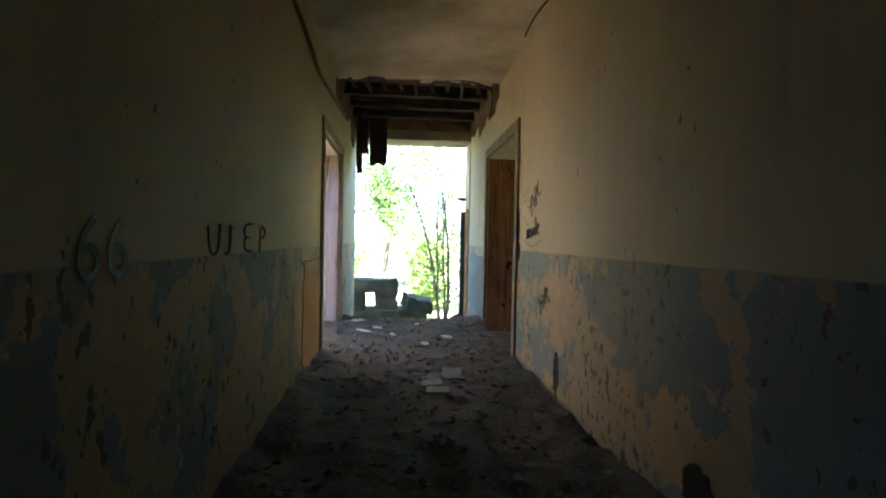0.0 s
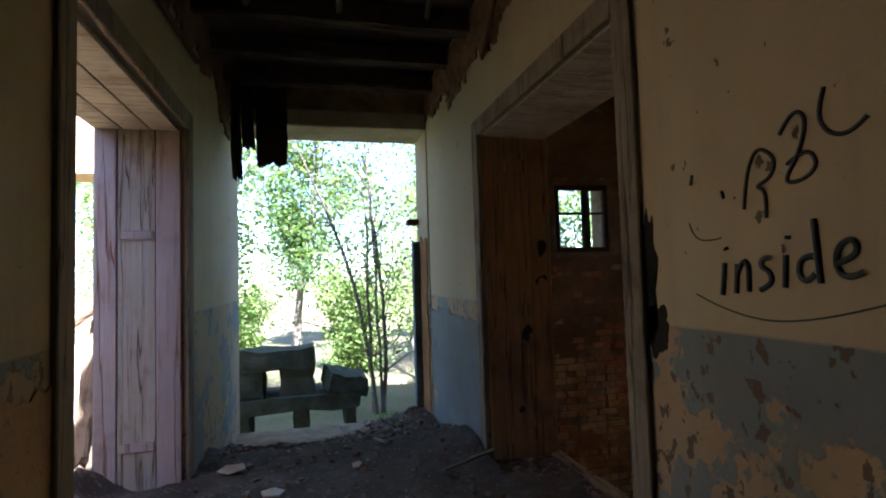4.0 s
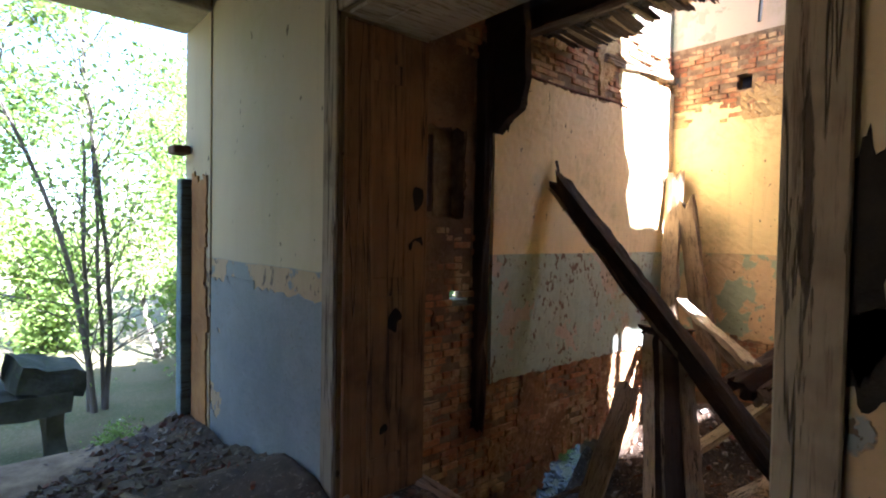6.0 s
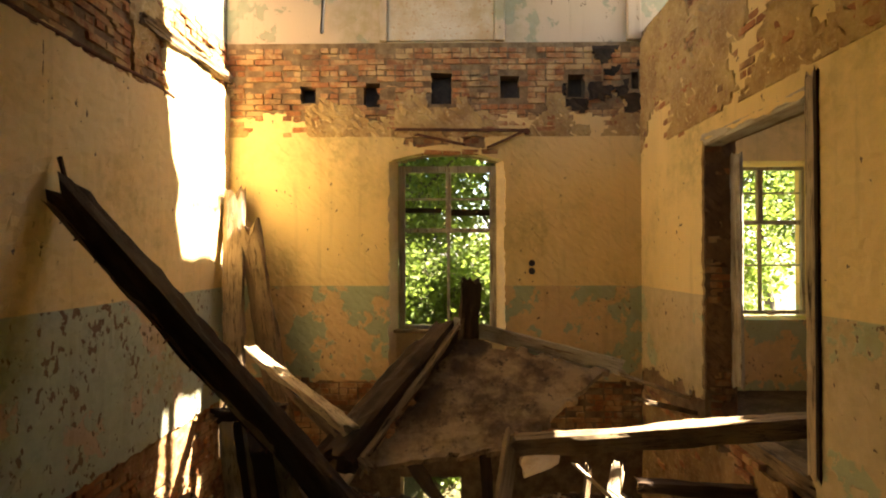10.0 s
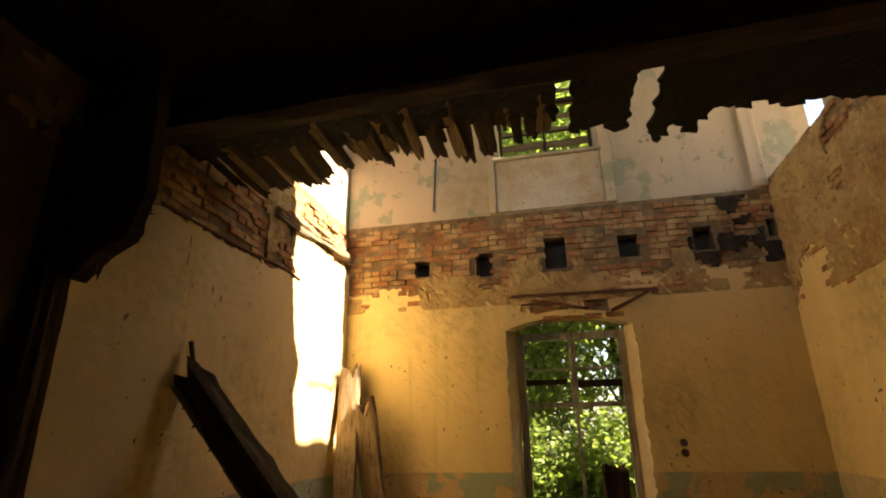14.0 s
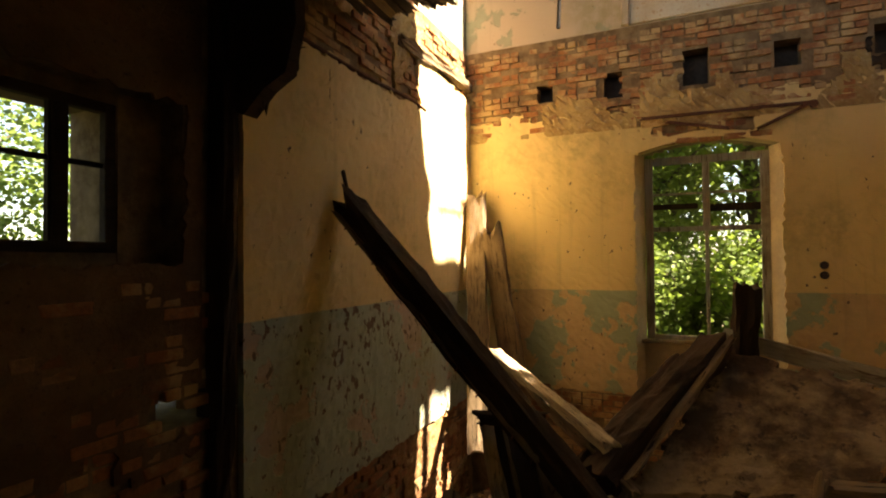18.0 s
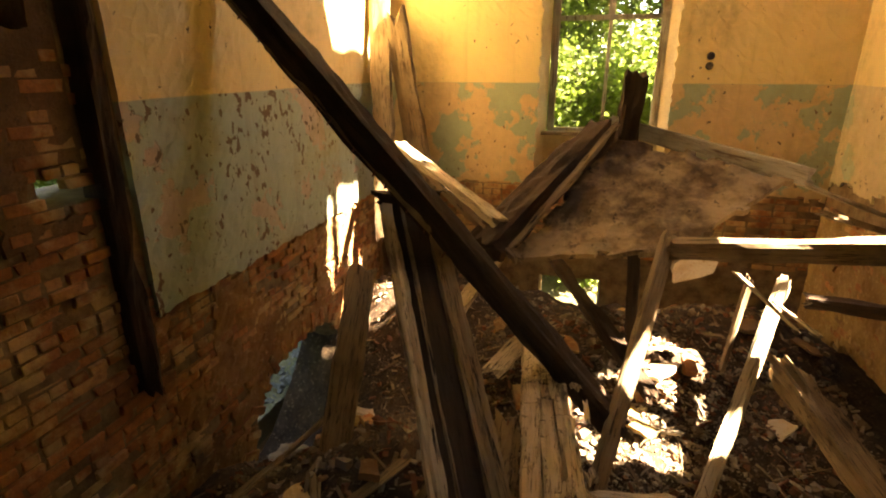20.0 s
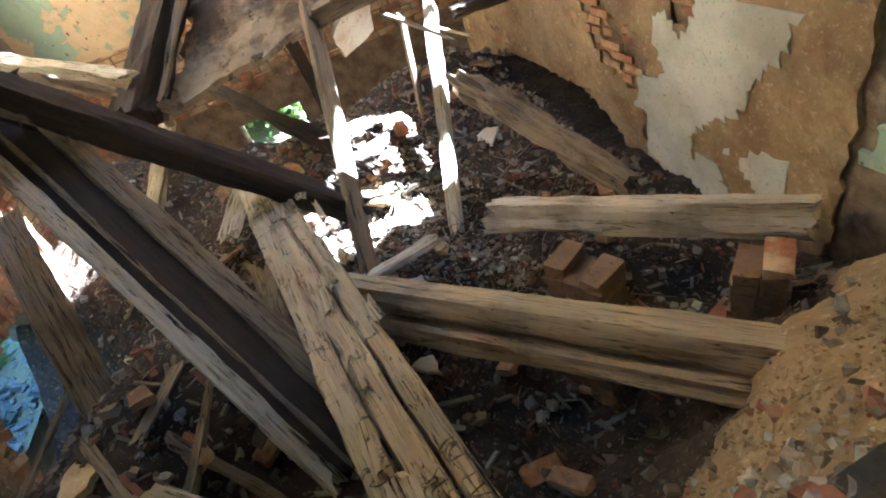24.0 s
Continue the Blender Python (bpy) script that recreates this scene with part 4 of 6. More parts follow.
blob("torn_gap", CX1, 3.795, 1.56, 0.055, 0.30, 1, DEEP_BLACK, "flat black patch painted for the dark gap torn in the plaster", wall_right)
blob("torn_gap", CX1, 3.765, 1.34, 0.085, 0.12, 7, DEEP_BLACK, "flat black patch painted for the dark gap torn in the plaster", wall_right)
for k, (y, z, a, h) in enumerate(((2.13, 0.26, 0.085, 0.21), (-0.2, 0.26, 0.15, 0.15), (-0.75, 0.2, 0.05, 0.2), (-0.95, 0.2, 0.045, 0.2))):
    blob("flue_mouth", CX1, y, z, a, h, 40 + k, DEEP_BLACK, "flat black patch painted for a dark opening at the wall foot", wall_right)

# ochre lower wall before the opposite doorway, smudge and broken tiles
sheet("ochre_dado", "x", CX0, 1, 2.82, 4.02, 0.0, 1.27, lambda u, z: u > 2.9 + 0.1 * ragged(z, u, 2.0, 5) and z < 1.22 + 0.01 * ragged(u, z, 3, 1), stained("ochre_paint", (0.44, 0.28, 0.12), (0.33, 0.21, 0.10), 1.6, c=(0.24, 0.16, 0.09)), wall_left, "ochre dado where the blue paint is gone", 0.05, 0.008, 36, 0.002)
rnd = random.Random(91)
for k in range(16):
    blob("smudge", CX1, 2.62 + rnd.gauss(0, 0.08), 0.90 + rnd.gauss(0, 0.07), rnd.uniform(0.012, 0.045), rnd.uniform(0.01, 0.04), 5 + k, VOID_AND_SOOT, "sooty smudge on the dado", wall_right)
for k, (x, y) in enumerate(((0.14, 2.95), (0.37, 2.97), (0.13, 2.68), (0.36, 2.66), (0.38, 3.2), (0.17, 2.42))):
    b = bmesh.new()
    slab_mesh(b, [(-0.11, -0.125, 0), (0.11, -0.125, 0), (0.11, 0.125, 0), (-0.11, 0.125, 0)], 0.012, (0, 0, 1), 0.006, random.Random(70 + k), 14, 0.002)
    ob = link("floor_tile", b, DUSTY_TILE)
    ob.matrix_basis = pose(x, y, corr_floor(x, y) - 0.009, 2 * math.sin(k * 2.3), 2 * math.cos(k * 1.7), 4 * math.sin(k))
    tagged(ob, "pale bare floor tile among the dirt", "floor tile", "bare floor tiles")

# sprayed writing
def stroke(name, pts, r, x, material, label, face=-1):
    return wire(name, [(x + face * 0.001, y, z) for y, z in pts], r, material, label, "")


def sprayed(name, strokes, x, label, r=0.007, face=-1):
    root = tagged(new(name), label, "graffiti")
    for s_ in strokes:
        stroke("stroke", s_, r, x, BLACK, "", face).parent = root
    return root


sprayed("graffiti", [
    [(3.24, 1.80), (3.23, 1.88), (3.20, 1.97), (3.16, 2.0), (3.10, 1.95), (3.12, 1.89), (3.19, 1.87), (3.14, 1.85), (3.15, 1.76)],
    [(3.08, 2.02), (3.03, 2.09), (2.98, 2.05), (3.01, 1.95), (3.08, 1.86), (3.0, 1.86), (2.95, 1.90), (2.99, 1.96), (3.06, 1.92)],
    [(2.92, 2.12), (2.95, 2.05), (2.92, 1.98), (2.85, 1.96), (2.80, 2.0)],
    [(3.50, 1.93), (3.49, 1.97)], [(3.33, 1.85), (3.34, 1.88)],
], CX1, "dark sprayed scrawl of three looping letters on cream plaster")


def lettering(name, words, size, m, label):
    cu = bpy.data.curves.new(name, "FONT")
    cu.body = words
    cu.size = size
    cu.extrude = 0.002
    cu.offset = 0.0
    cu.space_character = 1.15
    dg = bpy.context.evaluated_depsgraph_get()
    tmp = bpy.data.objects.new(name, cu)
    me = bpy.data.meshes.new_from_object(tmp, depsgraph=dg)
    bpy.data.objects.remove(tmp)
    me.materials.clear()
    me.materials.append(BLACK)
    ob = new(name, me)
    ob.matrix_basis = m
    return tagged(ob, label, "graffiti")


WORD = [
    [(0.0, 0.0), (0.08, 0.5), (0.16, 1.0)], [(0.27, 1.38), (0.24, 1.46)],
    [(0.60, 0.0), (0.66, 0.5), (0.70, 0.9)], [(0.68, 0.6), (0.92, 0.98), (1.16, 0.85), (1.15, 0.4), (1.14, 0.0)],
    [(2.02, 0.9), (1.74, 0.96), (1.62, 0.68), (1.98, 0.5), (2.06, 0.14), (1.58, 0.02)],
    [(2.48, 0.0), (2.52, 0.5), (2.56, 0.9)], [(2.64, 1.32), (2.66, 1.42)],
    [(3.5, 0.72), (3.1, 0.8), (2.92, 0.36), (3.2, 0.02), (3.5, 0.3)], [(3.52, 1.7), (3.55, 0.9), (3.62, 0.0)],
    [(4.16, 0.46), (4.72, 0.56), (4.62, 1.02), (4.2, 0.92), (4.06, 0.4), (4.36, 0.0), (4.85, 0.16)],
]
sprayed("graffiti_word", [[(3.36 - 0.108 * u, 1.50 + 0.115 * v + 0.012 * u) for u, v in s_] for s_ in WORD], CX1, "dark sprayed handwritten word on the cream corridor plaster", 0.010)
sprayed("graffiti", [[(3.52, 1.78), (3.5, 1.72), (3.42, 1.7), (3.35, 1.71)], [(3.5, 1.5), (3.3, 1.42), (3.0, 1.42), (2.75, 1.5)]], CX1, "thin sprayed lines beside a word", 0.003)
sprayed("graffiti", [
    [(0.16, 1.52), (0.17, 1.40), (0.25, 1.36), (0.33, 1.40), (0.34, 1.53)],
    [(0.52, 1.53), (0.53, 1.42), (0.47, 1.35), (0.42, 1.38)],
    [(0.98, 1.55), (0.80, 1.55), (0.79, 1.46), (0.93, 1.46), (0.79, 1.46), (0.80, 1.37), (0.97, 1.37)],
    [(1.16, 1.36), (1.16, 1.55), (1.30, 1.53), (1.30, 1.46), (1.17, 1.45)],
], CX0, "black sprayed letters on the dim corridor wall", 0.009, 1)
lettering("graffiti_number", "66", 0.30, Matrix.Translation((CX0 + 0.003, -0.95, 1.32)) @ Matrix(((0, 0, 1, 0), (1, 0, 0, 0), (0, 1, 0, 0), (0, 0, 0, 1))), "black painted number on the dark corridor wall")
settle_hall(before)

# ---- windows ----
def window_unit(name, axis, at, u0, u1, z0, z1, label, mullion=0.5, transom=0.61, bars=(0.33,), material=None, w=0.05, lower_bar=True):
    """Frame, mullion, transom and glazing bars as separate parts. axis as for walls."""
    material = material or CASING_WOOD
    root = new(name)

    def add(nm, a, b_, c, d, depth=0.06, off=0.0, mat=None, under=None):
        bmx = bmesh.new()
        lo = (at + off, a, c) if axis == "x" else (a, at + off, c)
        hi = (at + off + depth, b_, d) if axis == "x" else (b_, at + off + depth, d)
        block(bmx, lo, hi, 0.006)
        return part(nm, bmx, mat or material, under or root)

    add("frame_side", u0, u0 + w, z0, z1)
    add("frame_side", u1 - w, u1, z0, z1)
    add("frame_head", u0 + w, u1 - w, z1 - w, z1)
    add("window_sill", u0 + w, u1 - w, z0, z0 + w, 0.09, -0.02)
    zt = z0 + (z1 - z0) * transom
    um = u0 + (u1 - u0) * mullion
    if transom < 0.99:
        add("transom", u0 + w, u1 - w, zt - 0.03, zt + 0.03, 0.07, -0.01)
    post = add("mullion", um - 0.04, um + 0.04, (zt if transom < 0.99 else z0) + 0.03, z1 - w, 0.07, -0.012)
    add("mullion", um - (0.05 if transom > 0.99 else 0.022), um + (0.05 if transom > 0.99 else 0.022), z0 + w, (zt if transom < 0.99 else z1) - 0.03, 0.05, 0.006)
    for f in bars:
        zb = z0 + (z1 - z0) * f
        add("glazing_bar", u0 + w, um - 0.04, zb - 0.015, zb + 0.015, 0.03, 0.02, under=post)
        add("glazing_bar", um + 0.04, u1 - w, zb - 0.015, zb + 0.015, 0.03, 0.02, under=post)
    tagged(root, label, "window")
    return root


win = window_unit("window_1", "x", RX1 + 0.24, 4.84, 6.24, 0.56, 2.93, "tall casement window with flaking cream paint and no glass", 0.49, 0.61, (0.80,), w=0.095)
b = bmesh.new()
block(b, (RX1 + 0.27, 5.62, 2.26), (RX1 + 0.30, 6.18, 2.33))
part("sash_rail", b, DARK_WOOD, win, "dark lower sash rail")
b = bmesh.new()
block(b, (RX1 + 0.275, 4.9, 2.22), (RX1 + 0.305, 5.5, 2.31))
part("sash_rail", b, DARK_WOOD, win, "dark lower sash rail")
bm = bmesh.new()
block(bm, (RX1 + 0.2, W0, -0.12), (RX1 + 0.55, W1, 0.555))
tagged(link("window_parapet", bm, REVEAL), "thin plastered parapet under the window recess", "wall", kind="structure")
bm = bmesh.new()
block(bm, (RX1 + 0.13, W0 + 0.02, 0.555), (RX1 + 0.235, W1 - 0.02, 0.60), 0.01)
tagged(link("window_board", bm, OLD_WOOD), "weathered window board", "window sill", kind="structure")
# segmental head above the window
bm = bmesh.new()
n = 14
for i in range(n):
    a, c = W0 + (W1 - W0) * i / n, W0 + (W1 - W0) * (i + 1) / n
    za, zc = [2.97 + 0.15 * math.sin(math.pi * (q - W0) / (W1 - W0)) for q in (a, c)]
    vs = [bm.verts.new(p) for p in ((RX1 + 0.002, a, za - 0.012), (RX1 + 0.002, c, zc - 0.012), (RX1 + 0.24, c, zc - 0.012), (RX1 + 0.24, a, za - 0.012), (RX1 + 0.002, a, 3.14), (RX1 + 0.002, c, 3.14))]
    bm.faces.new(vs[:4])
for side_u in (W0, W1):
    s_ = 1 if side_u == W0 else -1
    vs = [bm.verts.new(p) for p in ((RX1, side_u, -0.1), (RX1 + 0.25, side_u + s_ * 0.125, -0.1), (RX1 + 0.25, side_u + s_ * 0.125, 2.97), (RX1, side_u, 2.97))]
    bm.faces.new(vs)
band = bmesh.new()
for i in range(n):
    a, c = W0 + (W1 - W0) * i / n, W0 + (W1 - W0) * (i + 1) / n
    za, zc = [2.955 + 0.15 * math.sin(math.pi * (q - W0) / (W1 - W0)) for q in (a, c)]
    f = [band.verts.new(p) for p in ((RX1 - 0.008, a, za), (RX1 - 0.008, c, zc), (RX1 - 0.008, c, zc + 0.08), (RX1 - 0.008, a, za + 0.08), (RX1 + 0.05, a, za), (RX1 + 0.05, c, zc))]
    band.faces.new(f[:4])
    band.faces.new([f[0], f[1], f[5], f[4]])
for a, c in ((W0 - 0.06, W0 + 0.004), (W1 - 0.004, W1 + 0.06)):
    block(band, (RX1 - 0.008, a, -0.1), (RX1 + 0.05, c, 2.98))
tagged(link("window_surround_band", band, ROOM_PAINT), "smooth plaster edge round the arched window", "wall", kind="structure")
tagged(link("window_reveal", bm, REVEAL), "splayed yellow plaster reveal round the arched window", "wall", kind="structure")

window_unit("window_2", "y", RY1 + 0.2, 2.60, 3.34, 1.70, 2.55, "small dark casement window without glass", 0.59, 1.0, (0.58,), DARK_WOOD, 0.06)
bm = bmesh.new()
block(bm, (3.342, RY1 + 0.19, LWIN[2]), (LWIN[1], OUT, LWIN[3]))
block(bm, (LWIN[0], RY1 + 0.19, LWIN[2]), (2.598, OUT, LWIN[3]))
block(bm, (2.599, RY1 + 0.195, LWIN[2]), (3.341, OUT, 1.70))
block(bm, (2.599, RY1 + 0.195, 2.55), (3.341, OUT, LWIN[3]))
tagged(link("window_surround", bm, MORTAR), "dark masonry closing round the small window", "wall", kind="structure")
upw = window_unit("window_3", "x", RX1 + 0.26, UW0 + 0.08, UW1 - 0.08, 5.48, 7.08, "upstairs window nailed over with rough slats", 0.5, 0.66, (0.33,), DARK_WOOD)
for k, z in enumerate((5.62, 5.82, 6.08, 6.3, 6.52, 6.75)):
    timber("slat", (RX1 + 0.34, UW0 + 0.1, z), (RX1 + 0.34, UW1 - 0.1, z + 0.03 * math.sin(k * 3)), 0.02, 0.07 if k != 1 else 0.12, OLD_WOOD, "", seed=80 + k, parent=upw)
window_unit("window_4", "x", 8.47 + 0.3, 0.40, 1.82, 0.80, 2.92, "casement window of the next room, painted cream", 0.45, 0.62, (0.33, 0.82))
# pilasters and recess upstairs
for k, (a, c) in enumerate(((4.74, 4.88), (6.38, 6.48), (2.86, 3.05))):
    b = bmesh.new()
    block(b, (RX1 - 0.045, a, UPPER + 0.01), (RX1 + 0.028, c, 7.3), 0.012)
    tagged(link("pilaster", b, UP_PAINT), "plaster strip flanking the upstairs window", "pilaster", kind="structure")

b = bmesh.new()
block(b, (RX1 - 0.012, 4.89, UPPER + 0.02), (RX1 + 0.028, 6.37, 5.44), 0.01)
tagged(link("window_apron", b, LIME), "greyish stained plaster panel under the upstairs window", "wall", kind="structure")
b = bmesh.new()
block(b, (RX1 - 0.06, 4.86, 5.44), (RX1 + 0.2, 6.40, 5.49), 0.012)
tagged(link("window_board", b, CEIL_PAINT), "pale sill of the upstairs window", "window sill", kind="structure")

# iron tie bars and wall fittings
tie = tagged(new("wall_tie"), "rusty iron wall tie above the window", "wall tie")
for a, c in (((8.42, 6.27, 3.40), (8.42, 4.46, 3.38)), ((8.42, 4.48, 3.37), (8.41, 4.98, 3.14)), ((8.415, 5.98, 3.33), (8.41, 5.3, 3.18))):
    timber("bar", a, c, 0.03, 0.035, RUST, "", seed=90, wear=0.002, parent=tie)
b = bmesh.new()
bmesh.ops.create_cone(b, cap_ends=True, segments=12, radius1=0.045, radius2=0.04, depth=0.04, matrix=Matrix.Translation((8.42, 4.44, 3.36)) @ Matrix.Rotation(radians(90), 4, "Y"))
part("bolt_head", b, RUST, tie)
sock = tagged(new("wall_socket"), "pair of dark broken socket boxes in the plaster", "socket")
for z in (1.43, 1.54):
    b = bmesh.new()
    bmesh.ops.create_cone(b, cap_ends=True, segments=14, radius1=0.045, radius2=0.038, depth=0.03, matrix=Matrix.Translation((8.405, 4.375, z)) @ Matrix.Rotation(radians(-90), 4, "Y"))
    part("box", b, PLASTIC, sock)
timber("wall_plate", (6.3, 8.575, 4.03), (8.43, 8.575, 4.10), 0.09, 0.11, OLD_WOOD, "weathered wall plate lying on the broken brick ledge", "beam", seed=95, wear=0.02)
wire("wall_pipe", [(4.7, 8.59, 3.42), (5.6, 8.585, 3.40), (6.6, 8.585, 3.46), (6.95, 8.58, 3.42)], 0.02, RUST, "rusty pipe along the broken plaster edge")
wire("hanging_wire", [(5.06, 8.59, 3.4), (5.06, 8.585, 3.2), (5.05, 8.585, 2.95), (5.07, 8.585, 2.7)], 0.008, RUST, "thin dark wire hanging down the wall", "cable")
wire("hanging_rod", [(8.35, 7.23, 5.55), (8.36, 7.25, 5.1), (8.35, 7.27, 4.72)], 0.025, DEEP_BLACK, "dark burnt rod hanging on the upstairs wall", "rod")

# side doorway casing in the room
side = tagged(new("side_door_casing"), "split cream casing of the side doorway, partly torn off", "door frame")
timber("jamb_board", (R0 - 0.02, RY0 + 0.008, 0.05), (R0 - 0.02, RY0 + 0.008, 2.98), 0.035, 0.09, PALE_WOOD, "", seed=101, parent=side, wear=0.004)
# dark strip in place of the shadow in the gap beside the casing
timber("jamb_edge", (R0 - 0.085, RY0 + 0.012, 0.05), (R0 - 0.085, RY0 + 0.012, 2.98), 0.03, 0.03, DARK_WOOD, "dark strip standing for the shaded gap beside the casing", seed=102, parent=side, wear=0.002)
timber("head_board", (R0 + 0.03, RY0 - 0.1, RT + 0.03), (R1 + 0.02, RY0 - 0.1, RT + 0.01), 0.2, 0.12, PAINT_WOOD, "", seed=103, parent=side, wear=0.008)
timber("far_board", (R1 - 0.13, RY0 - 0.3, 0.3), (R1 - 0.12, RY0 - 0.3, 2.68), 0.04, 0.2, PAINT_WOOD, "", seed=104, parent=side, wear=0.006)


timber("door_threshold", (R0 + 0.02, RY0 - 0.17, -0.14), (R1 - 0.01, RY0 - 0.17, -0.13), 0.22, 0.2, OLD_WOOD, "weathered timber threshold of the side doorway", "threshold", seed=105, wear=0.012)
sheet("dark_render", "x", R1, -1, RY0 - 0.34, RY0 - 0.02, -0.2, RT, lambda u, z: ragged(u, z, 2.4, 91) > -0.3, BROWN_AND_DIM, wall_side, "dark crumbling render on the door reveal", 0.045, 0.036, 92, 0.012)


def reveal_brick(u, z):
    return -0.2 < z < RT


# ---- fallen ceiling over the room ----
timber("main_beam", (4.36, RY1 + 0.1, 3.88), (4.12, RY0 - 0.1, 3.86), 0.24, 0.26, DARK_WOOD, "heavy dark beam carrying the broken upstairs floor", "beam", seed=110, wear=0.01)


def loft(u, v):
    """u along x, v along y: what is left of the upstairs floor."""
    if 2.86 < u < 3.02 and 7.08 < v < 7.26:
        return False
    # over the boards the black sheet is added backing that shuts out sky gaps
    if v > 5.55:
        return u < 5.12 + 0.16 * ragged(v, u, 1.7, 3)
    edge = 5.35 + 0.18 * ragged(v, 0, 2.2, 6)
    if 4.84 < v < 5.02:
        edge = 4.55
    if 5.45 < v < 5.6:
        edge = 4.6
    for tip in (4.86, 4.5):
        edge += 0.33 * max(0.0, 1 - abs(v - tip + (0.12 if tip == 4.86 else 0)) / 0.14)
    return u < edge


FELT = stained("tar_felt", (0.02, 0.018, 0.016), (0.035, 0.03, 0.025), 3.0, depth=0.03)
loft_floor = sheet("upstairs_floor", "z", 4.02, -1, RX0 - 0.1, 6.4, RY0 - 0.3, RY1 + 0.3, loft, FELT, None, "", 0.055, 0.03, 22, 0.012)
tagged(loft_floor, "sagging black tar felt and boards of the broken upstairs floor", "ceiling", kind="structure")
bm = bmesh.new()
slab_mesh(bm, [(RX0 - 0.2, RY0 - 0.2, 4.3), (5.1, RY0 - 0.2, 4.3), (5.0, 5.5, 4.3), (5.25, 8.9, 4.3), (3.2, 8.9, 4.3), (3.2, 7.02, 4.3), (2.75, 7.02, 4.3), (2.75, 8.9, 4.3), (RX0 - 0.2, 8.9, 4.3)], 0.06, (0, 0, 1), 0.03, random.Random(4), 3, 0.0)
tagged(link("upstairs_boards", bm, DARK_WOOD), "dark floorboards upstairs", "ceiling", kind="structure")
rnd = random.Random(77)
y = 5.62
k = 0
while y < 8.5:
    w = rnd.uniform(0.06, 0.13)
    reach = 5.28 + 0.3 * ragged(y, 1, 1.5, 12) + rnd.uniform(-0.14, 0.16) + (0.25 if y > 7.7 else 0)
    drop = rnd.uniform(0.0, 0.06)
    timber("ceiling_lath", (4.3, y, 4.05), (reach, y + rnd.uniform(-0.05, 0.05), 4.0 - drop), w, 0.025, DARK_WOOD if k % 3 else OLD_WOOD, "broken brown ceiling board with torn end", "board", spin=rnd.uniform(-14, 14), seed=120 + k, tear1=0.09, group="broken ceiling boards")
    y += w + rnd.uniform(-0.015, 0.012)
    k += 1
# torn remains of the partition hanging from the beam
remnant = tagged(new("partition_remnant"), "dark scrap of the torn-out partition hanging from the ceiling", "partition")
bm = bmesh.new()
slab_mesh(bm, [(4.02, 8.62, 4.0), (4.02, 8.62, 2.66), (4.0, 8.40, 2.58), (3.98, 8.22, 2.72), (3.97, 8.05, 2.80), (3.97, 7.98, 3.1), (3.98, 8.03, 4.0)], 0.1, (-1, 0, 0), 0.02, random.Random(8), 7)
part("panel", bm, DARK_WOOD, remnant)

for k, (y, z) in enumerate(((8.56, 2.62), (8.3, 2.66), (8.08, 2.86))):
    timber("stud", (3.955, y, 4.0), (3.96, y + 0.01, z), 0.07, 0.06, DARK_WOOD, "", seed=440 + k, tear1=0.08, parent=remnant)
for k, z in enumerate((3.0, 3.25, 3.5, 3.75)):
    timber("lath", (4.04, 8.6, z), (4.035, 8.06 + 0.03 * k, z + 0.02), 0.014, 0.035, OLD_WOOD, "", seed=450 + k, parent=remnant)

# ---- the heap in the cellar pit ----
def gauss(x, y, cx, cy, s):
    return math.exp(-((x - cx) ** 2 + (y - cy) ** 2) / (s * s))


def heap(x, y):
    z = -1.86 + 0.62 * gauss(x, y, 4.1, 7.1, 0.9) + 0.28 * gauss(x, y, 4.35, 5.25, 0.45) + 0.06 * gauss(x, y, 5.2, 5.1, 0.6) + 0.75 * gauss(x, y, 6.4, 5.2, 1.2) + 0.8 * gauss(x, y, 7.8, 7.6, 1.0)
    z += 1.05 * gauss(x, y, 1.9, 3.7, 0.85) + 0.5 * gauss(x, y, 7.6, 3.6, 1.0) + 0.3 * gauss(x, y, 2.6, 7.4, 0.9)
    z -= 0.62 * gauss(x, y, 3.2, 4.5, 0.75) + 0.35 * gauss(x, y, 3.3, 3.4, 0.4) + 1.15 * gauss(x, y, 5.7, 8.75, 0.95)
    return z + 0.10 * ragged(x, y, 1.3, 5) + 0.05 * ragged(x, y, 4.1, 9) + 0.02 * ragged(x, y, 11, 2)


heightfield("rubble_floor", 1.48, RX1 + 0.1, RY0 - 0.4, RY1 + 0.5, 0.06, heap, EARTH, "earth and rubble filling the collapsed floor pit", "floor")


def sand(x, y):
    reach = 2.02 + 0.42 * max(0.0, min(1.0, (4.7 - y) / 0.9)) + 0.12 * ragged(x, y, 2.2, 8)
    f = max(0.0, min(1.0, (x - 1.52) / (reach - 1.52)))
    z = -0.03 - 1.22 * f ** 0.85 + 0.07 * ragged(x, y, 2.6, 3) * f + 0.04 * ragged(x, y, 7.0, 6) + 0.018 * ragged(x, y, 17.0, 4)
    z -= 2.6 * max(0.0, x - reach)
    return z - 3.0 * max(0.0, y - 5.08 + 1.05 * (x - 1.67))


heightfield("sand_slope", 1.50, 3.0, RY0 - 0.02, 5.3, 0.028, sand, SAND, "sandy rubble sloping down at the pit's edge", "rubble slope", "")
scatter("sand_crumbs", 3800, lambda r: (lambda x, y: Vector((x, y, sand(x, y) + 0.006)))(r.uniform(1.55, 2.3), r.uniform(2.9, 5.0)), (0.005, 0.03), SAND_CRUMB, "sandy crumbs on the rubble slope", 27)
